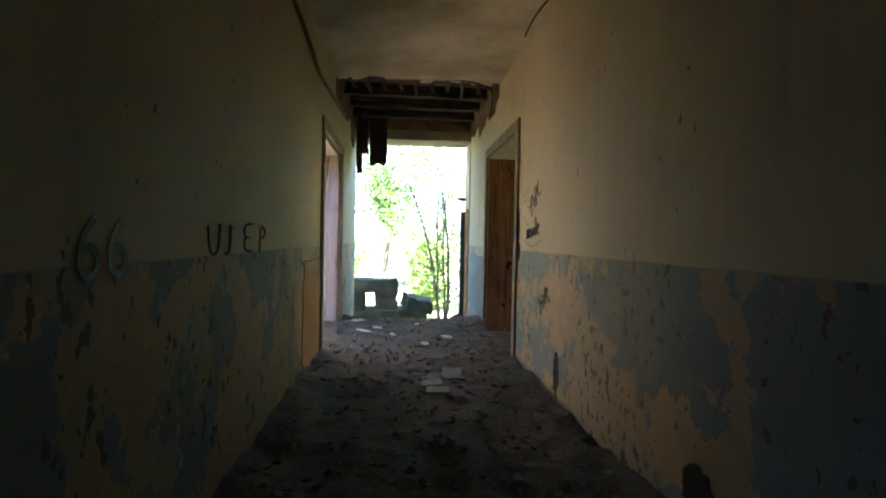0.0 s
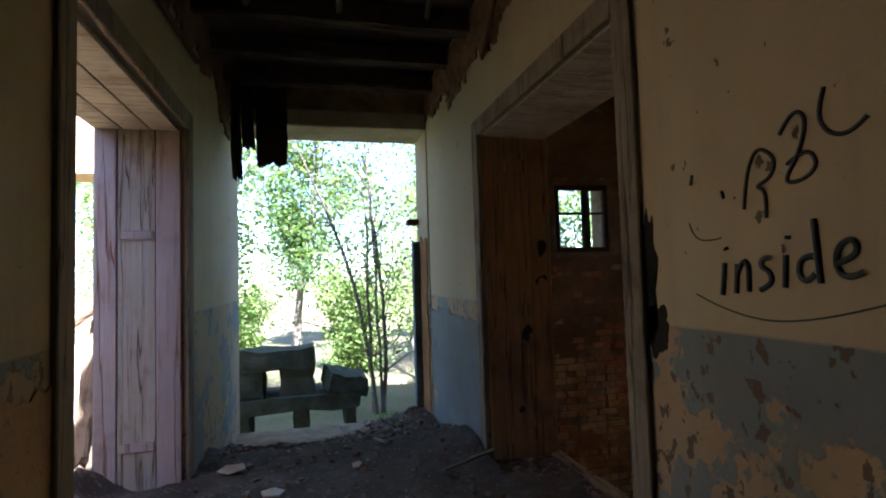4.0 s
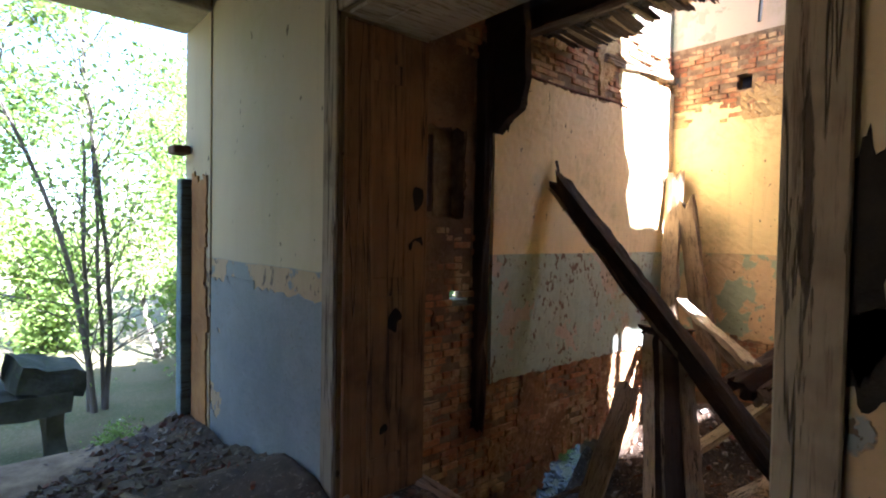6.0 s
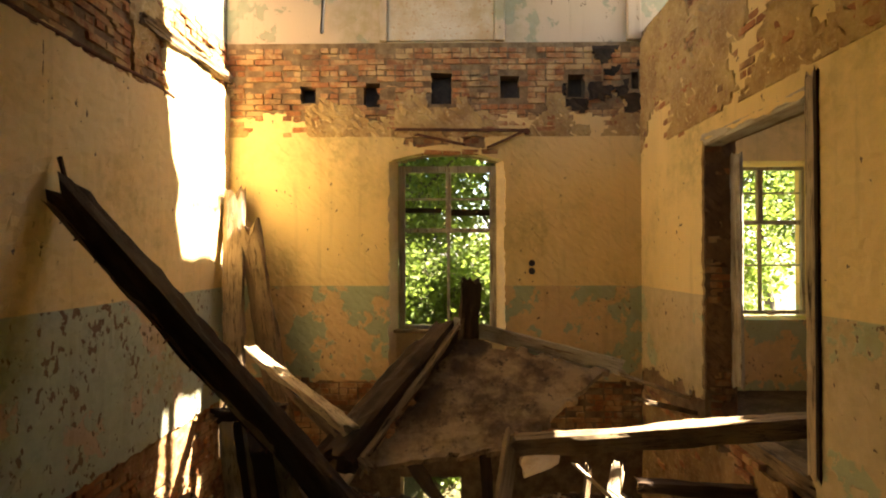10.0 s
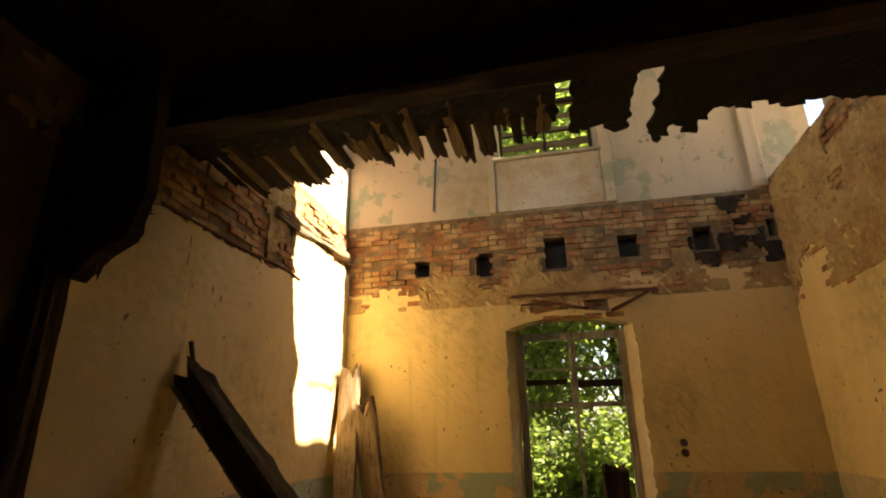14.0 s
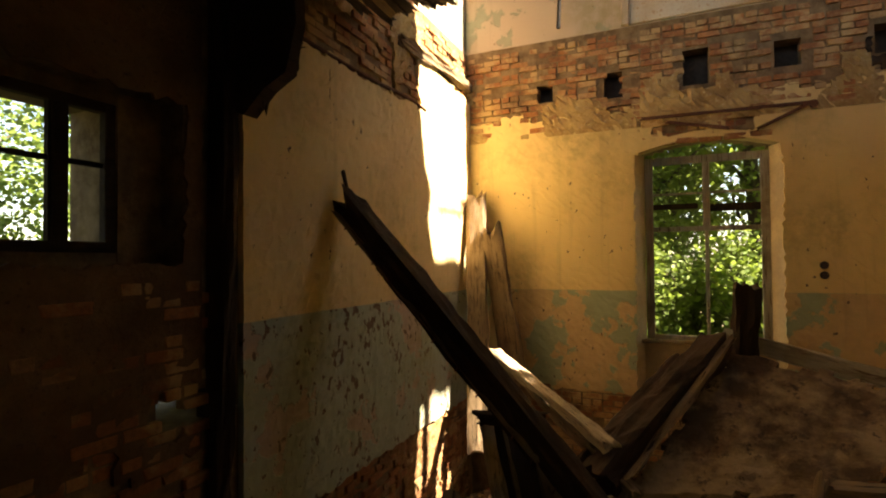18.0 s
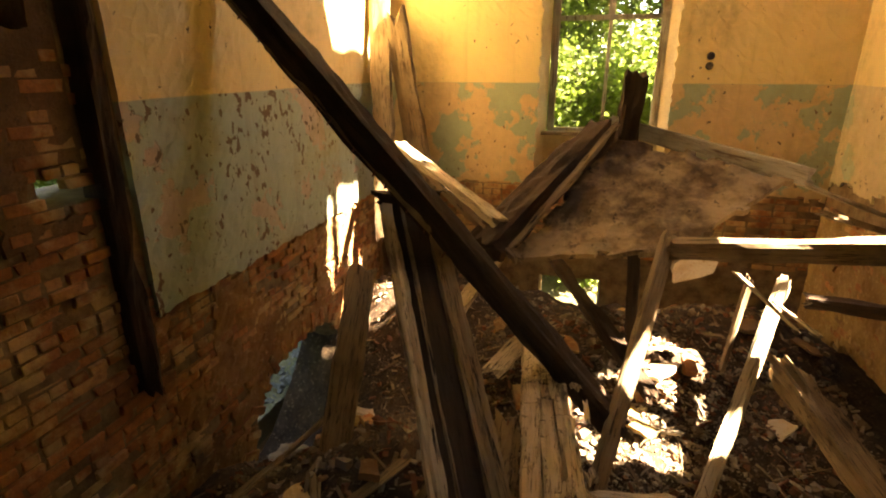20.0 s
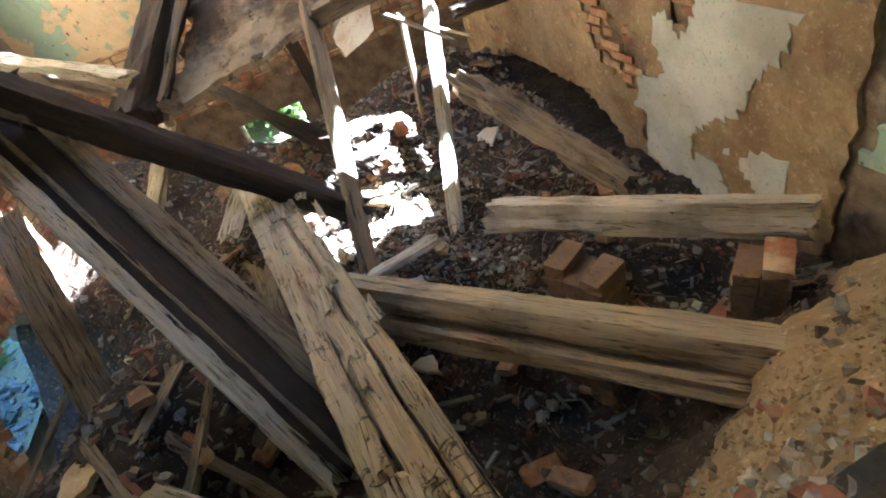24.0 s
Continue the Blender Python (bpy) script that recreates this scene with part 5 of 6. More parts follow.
scatter("brick_crumbs", 45, lambda r: (lambda x, y: Vector((x, y, sand(x, y) + 0.008)))(r.uniform(1.55, 2.4), r.uniform(2.9, 5.0)), (0.02, 0.07), DEBRIS, "brick and plaster bits on the sandy rubble", 29)
scatter("stone_rubble", 420, lambda r: (lambda x, y: Vector((x, y, max(0.05 if x < 1.53 and y > 4.7 else -9.0, sand(x, y) + 0.012))))(r.uniform(1.46, 1.86) if r.random() < 0.8 else r.uniform(1.8, 2.2), r.uniform(4.3, 5.02)), (0.015, 0.075), CRUMBLE, "pale stones and crumbs lying along the threshold", 30, ("stone",))
timber("threshold_board", (1.475, 4.74, 0.015), (1.48, 6.66, 0.01), 0.09, 0.07, OLD_WOOD, "worn grey threshold board at the edge of the pit", "threshold", seed=299, wear=0.006)
scatter("threshold_rubble", 900, lambda r: Vector((0.97 + 0.46 * r.random(), 4.75 + 1.9 * r.random(), 0.02 + 0.02 * r.random())), (0.012, 0.07), DEBRIS, "plaster crumbs lying in the doorway", 28)


def on_heap(x0, x1, y0, y1):
    def f(r):
        x, y = r.uniform(x0, x1), r.uniform(y0, y1)
        return Vector((x, y, heap(x, y) + 0.01))
    return f


scatter("rubble", 6500, on_heap(1.95, 8.3, 2.95, 8.5), (0.015, 0.12), DEBRIS, "broken brick, plaster and wood crumbs on the pit floor", 5)
scatter("rubble_heap", 4500, on_heap(3.6, 6.8, 3.0, 6.6), (0.012, 0.09), DEBRIS, "pale plaster crumbs between the planks", 6)
CRUMB = stained("plaster_crumb", (0.46, 0.39, 0.28), (0.28, 0.22, 0.15), 9.0, c=(0.52, 0.46, 0.36), strength=0.3)
scatter("plaster_crumbs", 2600, on_heap(4.1, 5.9, 4.2, 5.8), (0.01, 0.07), CRUMB, "pale plaster crumbs strewn over the sunlit heap", 8)
scatter("splinters", 900, on_heap(2.6, 7.0, 3.0, 8.0), (0.04, 0.2), DEBRIS, "thin wood splinters on the heap", 7, ("splinter",), "splinters")

rnd = random.Random(12)
for k in range(34):
    x, y = rnd.uniform(2.6, 7.6), rnd.uniform(3.2, 8.3)
    s = rnd.uniform(0.10, 0.24)
    bm = bmesh.new()
    a0 = rnd.uniform(0, 6.3)
    corners = rnd.choice((4, 5, 7, 8))
    radii = [s * rnd.uniform(0.45, 1.2) for _ in range(corners)]
    turns = sorted(a0 + (i + rnd.uniform(-0.3, 0.3)) * 2 * math.pi / corners for i in range(corners))
    pts = [(r_ * math.cos(q), 0.75 * r_ * math.sin(q), 0) for r_, q in zip(radii, turns)]
    slab_mesh(bm, pts, rnd.uniform(0.02, 0.05), (0, 0, 1), 0.022, rnd, 22, 0.008)
    ob = link("plaster_chunk", bm, (RED_RENDER, BARE, BROWN_AND_DIM, LIME, RED_RENDER)[k % 5])
    ob.matrix_basis = pose(x, y, heap(x, y) + 0.05, rnd.uniform(-28, 28), rnd.uniform(-28, 28), rnd.uniform(0, 360))
    tagged(ob, "broken slab of wall plaster lying on the heap", "plaster chunk", "plaster chunks")
for k in range(22):
    x, y = rnd.uniform(2.2, 6.8), rnd.uniform(3.1, 8.2)
    ob = new("loose_brick", BRICKS[k % 6])
    ob.matrix_basis = pose(x, y, heap(x, y) + 0.03, rnd.uniform(-20, 20), rnd.uniform(-20, 20), rnd.uniform(0, 180)) @ Matrix.Diagonal((0.25, 0.12, 0.065, 1))
    tagged(ob, "loose old red brick lying on the heap", "brick", "loose bricks")

# large timbers
fallen = tagged(new("fallen_beam"), "long dark splintered beam with bent nails leaning on the wall", "beam")
fa, fb = Vector((5.12, 8.45, 2.14)), Vector((4.88, 5.28, -1.22))
timber("shaft", fa, fb, 0.22, 0.19, DARK_WOOD, "", seed=201, wear=0.016, tear0=0.14, parent=fallen)
timber("split_strip", fa + Vector((-0.08, 0.05, -0.10)), fa.lerp(fb, 0.52) + Vector((-0.08, 0.0, -0.10)), 0.035, 0.05, OLD_WOOD, "grey strip split from the beam", seed=204, wear=0.006, tear0=0.1, tear1=0.12, parent=fallen)
rnd = random.Random(207)
for k in range(13):
    q = fa.lerp(fb, 0.03 + 0.045 * k + rnd.uniform(-0.012, 0.012)) + Vector((-0.07, 0.02, -0.09))
    timber("nail", q, q + Vector((-0.05 + rnd.uniform(-0.02, 0.02), 0.015 + rnd.uniform(-0.02, 0.02), -0.05)), 0.012, 0.012, RUST, "", seed=205 + k, wear=0.001, tear0=0.0, tear1=0.0, parent=fallen)
timber("torn_lath", (5.16, 8.2, 1.62), (5.05, 6.7, 0.05), 0.03, 0.05, DARK_WOOD, "thin dark lath beside the leaning beam", "lath", seed=202)
timber("splinter_spike", (5.13, 8.5, 2.4), (5.13, 8.4, 2.0), 0.03, 0.04, DARK_WOOD, "thin spike of wood at a broken beam end", "splinter", seed=203, tear0=0.03)

post = tagged(new("broken_casing"), "broken boxed wooden casing leaning on the heap, split and brown", "timber")
pa, pb = Vector((5.30, 7.10, 0.36)), Vector((3.02, 5.86, -1.42))
axis = (pb - pa).normalized()
sidev = axis.cross(Vector((0, 0, 1))).normalized()
upv = sidev.cross(axis)
# the core is a dark board that stands for the shaded recess
for nm, o, w, h, mt, lab, up_ in (("board", -0.185, 0.13, 0.10, OLD_WOOD, "", 0.02), ("core", 0.0, 0.26, 0.14, DARK_WOOD, "core coloured dark for the recess between the boards", -0.05), ("board", 0.175, 0.09, 0.11, PALE_WOOD, "", 0.02), ("rib", 0.05, 0.03, 0.05, OLD_WOOD, "", 0.015)):
    timber(nm, pa + sidev * o + upv * up_, pb + sidev * o + upv * up_, w, h, mt, lab, seed=210 + int(o * 100), wear=0.012, tear0=0.07, parent=post)
timber("crosspiece", pa + sidev * -0.26 + upv * 0.06, pa + sidev * 0.24 + upv * 0.08, 0.12, 0.09, DARK_WOOD, "", seed=215, parent=post)

split = tagged(new("split_beam"), "pale beam with deep splits lying across the pit", "beam")
for k, (o, w, h, z, e0, q) in enumerate(((-0.115, 0.095, 0.18, -0.015, 0.0, 1.35), (-0.012, 0.105, 0.21, 0.0, 0.12, 1.3), (0.105, 0.115, 0.19, 0.006, -0.05, 1.4))):
    timber("strand", (5.30 - e0, 5.92 + o * 0.9, -0.90 + z), (1.98, 5.48 + o * q, -0.96 + z), w * 1.12, h, CHECK_WOOD, "", seed=221 + 11 * k, wear=0.016, tear0=0.12, parent=split, seg=0.06)
for k in range(16):
    x = 2.3 + 0.19 * k
    o = 0.13 * math.sin(k * 2.2)
    timber("loose_chip", (x, 5.54 + 0.13 * (x - 2.0) / 3.3 + o, -0.825), (x + 0.12 + 0.08 * math.sin(k * 1.3), 5.55 + 0.13 * (x - 2) / 3.3 + o * 0.9, -0.815), 0.05 + 0.02 * math.cos(k), 0.03, CHECK_WOOD, "", seed=330 + k, parent=split, seg=0.04)
squared = tagged(new("squared_beam"), "long squared beam with a drying crack", "beam")
lift = Vector((0.024, -0.027, 0.078))
timber("upper_half", Vector((4.24, 5.65, -1.42)) + lift, Vector((2.3, 3.93, -1.34)) + lift, 0.25, 0.155, SQUARED_WOOD, "", seed=222, spin=-25, wear=0.010, parent=squared)
timber("lower_half", Vector((4.22, 5.66, -1.42)) - lift, Vector((2.33, 3.97, -1.34)) - lift, 0.25, 0.15, SQUARED_WOOD, "", seed=322, spin=-25, wear=0.010, parent=squared)
timber("grey_beam", (4.40, 4.38, -1.46), (2.93, 3.085, -1.30), 0.24, 0.22, PALE_WOOD, "pale grey squared beam lying in the pit", "beam", seed=223, spin=-22, wear=0.012, tear0=0.08)
timber("plank", (5.76, 4.97, 0.08), (4.47, 5.42, -1.48), 0.06, 0.15, OLD_WOOD, "narrow upright plank propping the slab", "plank", seed=224, wear=0.004, spin=35)
timber("plank", (6.08, 3.95, -0.35), (4.75, 4.64, -1.72), 0.10, 0.19, PALE_WOOD, "pale plank leaning in the heap", "plank", seed=225, wear=0.006)
timber("plank", (6.0, 4.24, -0.3), (5.75, 4.39, -1.06), 0.04, 0.09, OLD_WOOD, "narrow plank leaning in the heap", "plank", seed=226, wear=0.006)
timber("short_board", (4.40, 5.44, -1.47), (4.52, 4.86, -1.5), 0.11, 0.06, PALE_WOOD, "short pale board at the foot of the plank", "board", seed=227)
timber("rotten_beam", (5.55, 4.05, -0.82), (4.05, 3.42, -1.48), 0.17, 0.15, OLD_WOOD, "grey rotten beam by the cellar arch", "beam", seed=228, wear=0.03)
timber("stub_post", (4.25, 7.36, -1.36), (5.45, 7.60, -0.35), 0.24, 0.1, OLD_WOOD, "short weathered board standing in the heap", "board", seed=229, wear=0.016)
timber("lit_plank", (5.93, 6.40, 0.07), (7.55, 7.95, 0.50), 0.13, 0.1, PALE_WOOD, "pale plank lying in the sun", "plank", seed=230)
timber("second_plank", (5.75, 6.2, -0.22), (7.3, 7.6, 0.3), 0.1, 0.06, OLD_WOOD, "brown plank below another plank", "plank", seed=231)
timber("corner_post", (8.22, 8.42, 2.45), (7.45, 8.12, -0.7), 0.26, 0.12, OLD_WOOD, "tall splintered post leaning in the corner", "post", seed=232, wear=0.02, tear0=0.2)
timber("corner_post", (8.05, 8.15, 2.0), (8.2, 7.75, -0.6), 0.27, 0.14, OLD_WOOD, "broad splintered post leaning in the corner", "post", seed=233, wear=0.02, tear0=0.15)
timber("sill_beam", (5.74, 4.95, 0.0), (5.24, 2.45, 0.37), 0.2, 0.15, OLD_WOOD, "old floor joist reaching into the side doorway", "joist", seed=234, wear=0.012)
timber("joist_stub", (5.9, 3.81, -0.42), (5.75, 2.86, -0.41), 0.1, 0.1, DARK_WOOD, "short dark joist stub at the side wall", "joist", seed=235)
timber("dark_strut", (7.3, 6.1, -0.55), (5.2, 5.0, -1.1), 0.12, 0.1, DARK_WOOD, "dark strut under the fallen slab", "strut", seed=237)
timber("dark_strut", (6.3, 5.2, 0.0), (6.0, 5.1, -1.3), 0.1, 0.1, DARK_WOOD, "dark upright strut under the fallen slab", "strut", seed=238)
timber("flat_board", (3.40, 7.10, -1.36), (2.72, 6.36, -1.36), 0.30, 0.035, SQUARED_WOOD, "flat brown board lying at the wall foot", "board", seed=239)
timber("flat_board", (3.95, 6.5, -1.2), (3.1, 6.85, -1.45), 0.06, 0.04, OLD_WOOD, "thin batten among the rubble", "batten", seed=240)
timber("flat_board", (4.6, 7.45, -1.2), (3.65, 7.8, -1.35), 0.05, 0.04, OLD_WOOD, "thin batten beside the cellar opening", "batten", seed=241)
timber("rotten_lump", (4.72, 6.10, -1.22), (3.72, 6.06, -1.42), 0.16, 0.12, OLD_WOOD, "splintered lump of rotten wood beside the split beam", "timber", seed=243, wear=0.035, tear0=0.12, tear1=0.12)
timber("wedge_board", (5.42, 6.36, -1.22), (6.05, 6.02, -1.0), 0.2, 0.05, PALE_WOOD, "pale broken board behind the split beam", "board", seed=244, wear=0.01)
for k, (x, y, dx, dy) in enumerate(((3.45, 6.55, -0.5, -0.35), (3.62, 6.82, -0.55, -0.5), (3.0, 6.95, -0.35, 0.25), (3.75, 7.25, -0.6, -0.3), (2.95, 7.5, 0.4, -0.2), (4.1, 6.75, -0.45, 0.2))):
    timber("broken_lath", (x, y, heap(x, y) + 0.05), (x + dx, y + dy, heap(x + dx, y + dy) + 0.05), 0.05 + 0.012 * (k % 3), 0.022, OLD_WOOD if k % 2 else DARK_WOOD, "broken brown lath among the rubble", "lath", seed=245 + k, group="broken laths")
for k, (x, y, s) in enumerate(((3.62, 7.32, 0.27), (3.86, 6.92, 0.14), (3.25, 7.55, 0.2), (2.62, 6.95, 0.16))):
    bm = bmesh.new()
    slab_mesh(bm, [(s * (0.75 + 0.3 * math.sin(k * 3 + i * 2.6)) * math.cos(i * 0.9), s * (0.6 + 0.3 * math.cos(k + i * 1.9)) * math.sin(i * 0.9), 0) for i in range(7)], 0.045, (0, 0, 1), 0.03, random.Random(160 + k), 20, 0.01)
    ob = link("render_slab", bm, BARE if k % 2 == 0 else RED_RENDER)
    ob.matrix_basis = pose(x, y, heap(x, y) + 0.06, 14 * math.sin(k * 2), 12 * math.cos(k), 50 * k)
    tagged(ob, "crumbled slab of ochre render on the rubble", "plaster chunk", "fallen render slabs")
timber("flat_board", (5.6, 6.9, -0.95), (6.6, 6.5, -0.5), 0.16, 0.05, PALE_WOOD, "pale board behind the leaning beam", "board", seed=242)
for k, (a, c) in enumerate((((5.75, 4.41, -0.18), (5.35, 4.06, -0.43)), ((5.7, 4.11, -0.38), (5.4, 3.9, -0.47)))):
    timber("batten", a, c, 0.022, 0.022, PALE_WOOD, "thin pale batten sticking out of the heap", "batten", seed=250 + k, wear=0.002, group="thin battens")

bm = bmesh.new()
slab_mesh(bm, [(-0.2, -0.16, 0), (0.18, -0.2, 0), (0.24, 0.1, 0), (0.02, 0.24, 0), (-0.22, 0.12, 0)], 0.035, (0, 0, 1), 0.02, random.Random(31), 12, 0.01)
ob = link("hanging_plaster", bm, LIME)
ob.matrix_basis = pose(6.22, 4.62, -0.30, 62, 10, 110)
tagged(ob, "pale piece of plaster hanging below the slab", "plaster chunk")
rnd = random.Random(61)
for k in range(70):
    x, y = (rnd.uniform(3.7, 5.4), rnd.uniform(3.7, 5.2)) if k < 45 else (rnd.gauss(4.35, 0.25), rnd.gauss(4.6, 0.2))
    a, l = rnd.uniform(0, 6.3), rnd.uniform(0.2, 0.7)
    z = heap(x, y) + 0.04
    wire("dry_twig", [(x, y, z), (x + 0.4 * l * math.cos(a), y + 0.4 * l * math.sin(a), z + rnd.uniform(0.02, 0.12)), (x + l * math.cos(a + 0.3), y + l * math.sin(a + 0.3), z + rnd.uniform(0.0, 0.16))], 0.004, OLD_WOOD, "thin dry twig lying on the heap", "twig")

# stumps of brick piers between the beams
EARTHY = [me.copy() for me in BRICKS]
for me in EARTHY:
    me.materials[0] = BROWN_AND_DIM
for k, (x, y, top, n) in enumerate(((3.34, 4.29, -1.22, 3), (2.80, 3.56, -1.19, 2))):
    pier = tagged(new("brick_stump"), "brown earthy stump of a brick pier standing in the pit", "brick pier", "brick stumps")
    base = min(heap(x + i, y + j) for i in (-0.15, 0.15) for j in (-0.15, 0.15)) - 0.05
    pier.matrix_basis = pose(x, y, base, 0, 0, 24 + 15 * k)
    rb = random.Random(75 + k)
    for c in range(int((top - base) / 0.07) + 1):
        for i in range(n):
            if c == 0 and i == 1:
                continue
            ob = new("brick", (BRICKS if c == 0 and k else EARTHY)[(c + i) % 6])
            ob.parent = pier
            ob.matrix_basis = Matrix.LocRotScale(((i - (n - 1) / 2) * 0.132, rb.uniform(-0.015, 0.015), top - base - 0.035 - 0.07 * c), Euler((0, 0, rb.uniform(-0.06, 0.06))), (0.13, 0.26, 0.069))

# the fallen slab of ceiling
slab = tagged(new("fallen_ceiling_slab"), "tilted slab of fallen ceiling with stained plaster and joists", "ceiling slab")
A, B, C, D = Vector((7.26, 5.42, 0.80)), Vector((6.62, 3.84, 0.46)), Vector((5.74, 4.90, 0.02)), Vector((5.84, 6.36, -0.20))
nrm = (B - A).cross(D - A).normalized()
nrm = nrm if nrm.z < 0 else -nrm
bm = bmesh.new()
plate_mesh(bm, A, B, C + Vector((-0.05, 0, -0.03)), D + Vector((-0.08, 0, -0.08)), -0.07 if nrm.z < 0 and (B - A).cross(D - A).z > 0 else 0.07, 30, 0.035, 0.05, 2.0)
part("plaster", bm, stained("mouldy_plaster", (0.29, 0.205, 0.11), (0.075, 0.045, 0.023), 1.8, fine=9.0, c=(0.05, 0.033, 0.02), depth=0.04, spread=0.07), slab, "mouldy plaster face with dark blotches")
timber("edge_board", A + Vector((0.06, 0.05, 0.05)), B + Vector((0.02, -0.12, 0.02)), 0.05, 0.17, PAINT_WOOD, "grey edge board", seed=261, parent=slab, wear=0.006)
timber("joist", A + Vector((-0.12, 0.12, 0.0)), D + Vector((0.0, 0.12, 0.02)), 0.24, 0.26, DARK_WOOD, "", seed=262, parent=slab, wear=0.02)
timber("joist", A + Vector((0.1, 0.42, -0.22)), D + Vector((0.08, 0.42, -0.1)), 0.14, 0.16, DARK_WOOD, "", seed=263, parent=slab, wear=0.02)
timber("batten", A + Vector((-0.2, 0.0, 0.06)), D + Vector((-0.02, -0.1, 0.08)), 0.07, 0.05, OLD_WOOD, "", seed=264, parent=slab)
timber("upright_stump", (7.2, 5.30, 0.62), (7.22, 5.27, 1.36), 0.2, 0.2, DARK_WOOD, "dark stump standing on the slab's top edge", "post", seed=265, wear=0.02)
timber("stump_end", (7.0, 5.62, 0.55), (7.25, 5.58, 0.78), 0.2, 0.2, OLD_WOOD, "broken joist end at the slab's corner", "joist", seed=266, wear=0.03)
timber("sunlit_board", (6.75, 3.78, 0.42), (7.0, 2.95, 0.1), 0.3, 0.04, PALE_WOOD, "pale broken board below the slab's end", "board", seed=267)
timber("sunlit_board", (6.45, 3.6, 0.2), (6.9, 2.9, -0.05), 0.2, 0.05, OLD_WOOD, "broken board leaning on the side wall", "board", seed=268)

# ---- corridor litter ----
before = {o.name for o in scene.collection.objects}

def on_floor(x0, x1, y0, y1):
    def f(r):
        x, y = r.uniform(x0, x1), r.uniform(y0, y1)
        return Vector((x, y, corr_floor(x, y) + 0.006))
    return f


scatter("floor_litter", 3200, on_floor(-1.15, 1.15, -3, 9.1), (0.010, 0.075), DEBRIS, "crumbs of plaster and brick on the corridor floor", 15)
scatter("heap_litter", 1600, on_floor(-1.15, 1.15, 7.2, 9.6), (0.02, 0.10), DEBRIS_DARK, "broken brick and earth on the exit heap", 16)
for k, (x, y, s) in enumerate(((-0.75, 5.6, 0.14), (-0.55, 5.9, 0.1), (0.15, 4.6, 0.09), (-0.3, 5.2, 0.07), (0.5, 5.1, 0.1), (-0.9, 6.4, 0.12), (0.1, 6.3, 0.06))):
    bm = bmesh.new()
    slab_mesh(bm, [(s * math.cos(i * 1.25 + k), 0.7 * s * math.sin(i * 1.25 + k), 0) for i in range(5)], 0.012, (0, 0, 1), 0.012, random.Random(k), 16, 0.004)
    ob = link("plaster_flake", bm, LIME)
    ob.matrix_basis = pose(x, y, corr_floor(x, y) + 0.03, 8 * math.sin(k), 9 * math.cos(k), 40 * k)
    tagged(ob, "whitish plaster flake lying on the corridor floor", "plaster flake", "plaster flakes")
for k, (x, y, a, l) in enumerate(((0.75, 5.9, 20, 0.5), (0.4, 6.8, 100, 0.4), (-0.6, 7.3, 70, 0.35), (-0.2, 5.5, 150, 0.3))):
    z = corr_floor(x, y) + 0.03
    timber("floor_stick", (x, y, z), (x + l * math.cos(radians(a)), y + l * math.sin(radians(a)), corr_floor(x + l * math.cos(radians(a)), y + l * math.sin(radians(a))) + 0.03), 0.035, 0.02, OLD_WOOD, "splintered stick on the corridor floor", "stick", seed=280 + k, group="floor sticks")

# ---- garden: broken concrete platform ----
plat = tagged(new("concrete_platform"), "broken mossy concrete platform on legs in the garden", "concrete ruin")


def rough_block(nm, lo, hi, seed, parent, material=CONC, lab=""):
    b = bmesh.new()
    block(b, lo, hi)
    bmesh.ops.subdivide_edges(b, edges=b.edges[:], cuts=4, use_grid_fill=True)
    for v in b.verts:
        v.co += Vector([noise.noise(v.co * 3.1 + Vector((seed, q, 0))) * 0.07 for q in (0, 7, 13)])
    return part(nm, b, material, parent, lab)


rough_block("slab", (-1.95, 11.6, -0.72), (0.55, 12.9, -0.48), 1, plat)
for k, (a, c) in enumerate(((-1.75, -1.35), (-0.62, -0.38), (0.3, 0.5))):
    rough_block("leg", (a, 11.65, -1.6), (c, 12.2, -0.68), 3 + k, plat)
rough_block("block", (-1.75, 11.75, -0.5), (-1.15, 12.5, 0.34), 8, plat)
rough_block("block", (-0.85, 11.75, -0.5), (-0.28, 12.5, 0.30), 9, plat)
rough_block("cap", (-1.8, 11.7, 0.02), (-0.25, 12.5, 0.36), 10, plat)
lump = tagged(new("concrete_lump"), "tilted broken lump of concrete beside the platform", "concrete ruin")
rough_block("lump", (-0.38, -0.32, -0.15), (0.38, 0.32, 0.15), 12, lump)
lump.matrix_basis = pose(0.30, 12.0, -0.30, 8, 15, 16)
settle_hall(before)


# ---- trees ----
def limb_mesh(bm, pts, r0, r1, sides=7):
    rows = []
    for i, p in enumerate(pts):
        r = r0 + (r1 - r0) * i / (len(pts) - 1)
        d = (pts[min(i + 1, len(pts) - 1)] - pts[max(i - 1, 0)]).normalized()
        a = d.orthogonal().normalized()
        b_ = d.cross(a)
        rows.append([bm.verts.new(p + (a * math.cos(2 * math.pi * k / sides) + b_ * math.sin(2 * math.pi * k / sides)) * r) for k in range(sides)])
    for i in range(len(rows) - 1):
        for k in range(sides):
            bm.faces.new([rows[i][k], rows[i][(k + 1) % sides], rows[i + 1][(k + 1) % sides], rows[i + 1][k]])


def grow(rnd, start, way, length, wob=0.12, n=7):
    pts = [start.copy()]
    d = way.normalized()
    for _ in range(n):
        d = (d + Vector((rnd.uniform(-wob, wob), rnd.uniform(-wob, wob), rnd.uniform(-wob * 0.3, wob)))).normalized()
        pts.append(pts[-1] + d * length / n)
    return pts


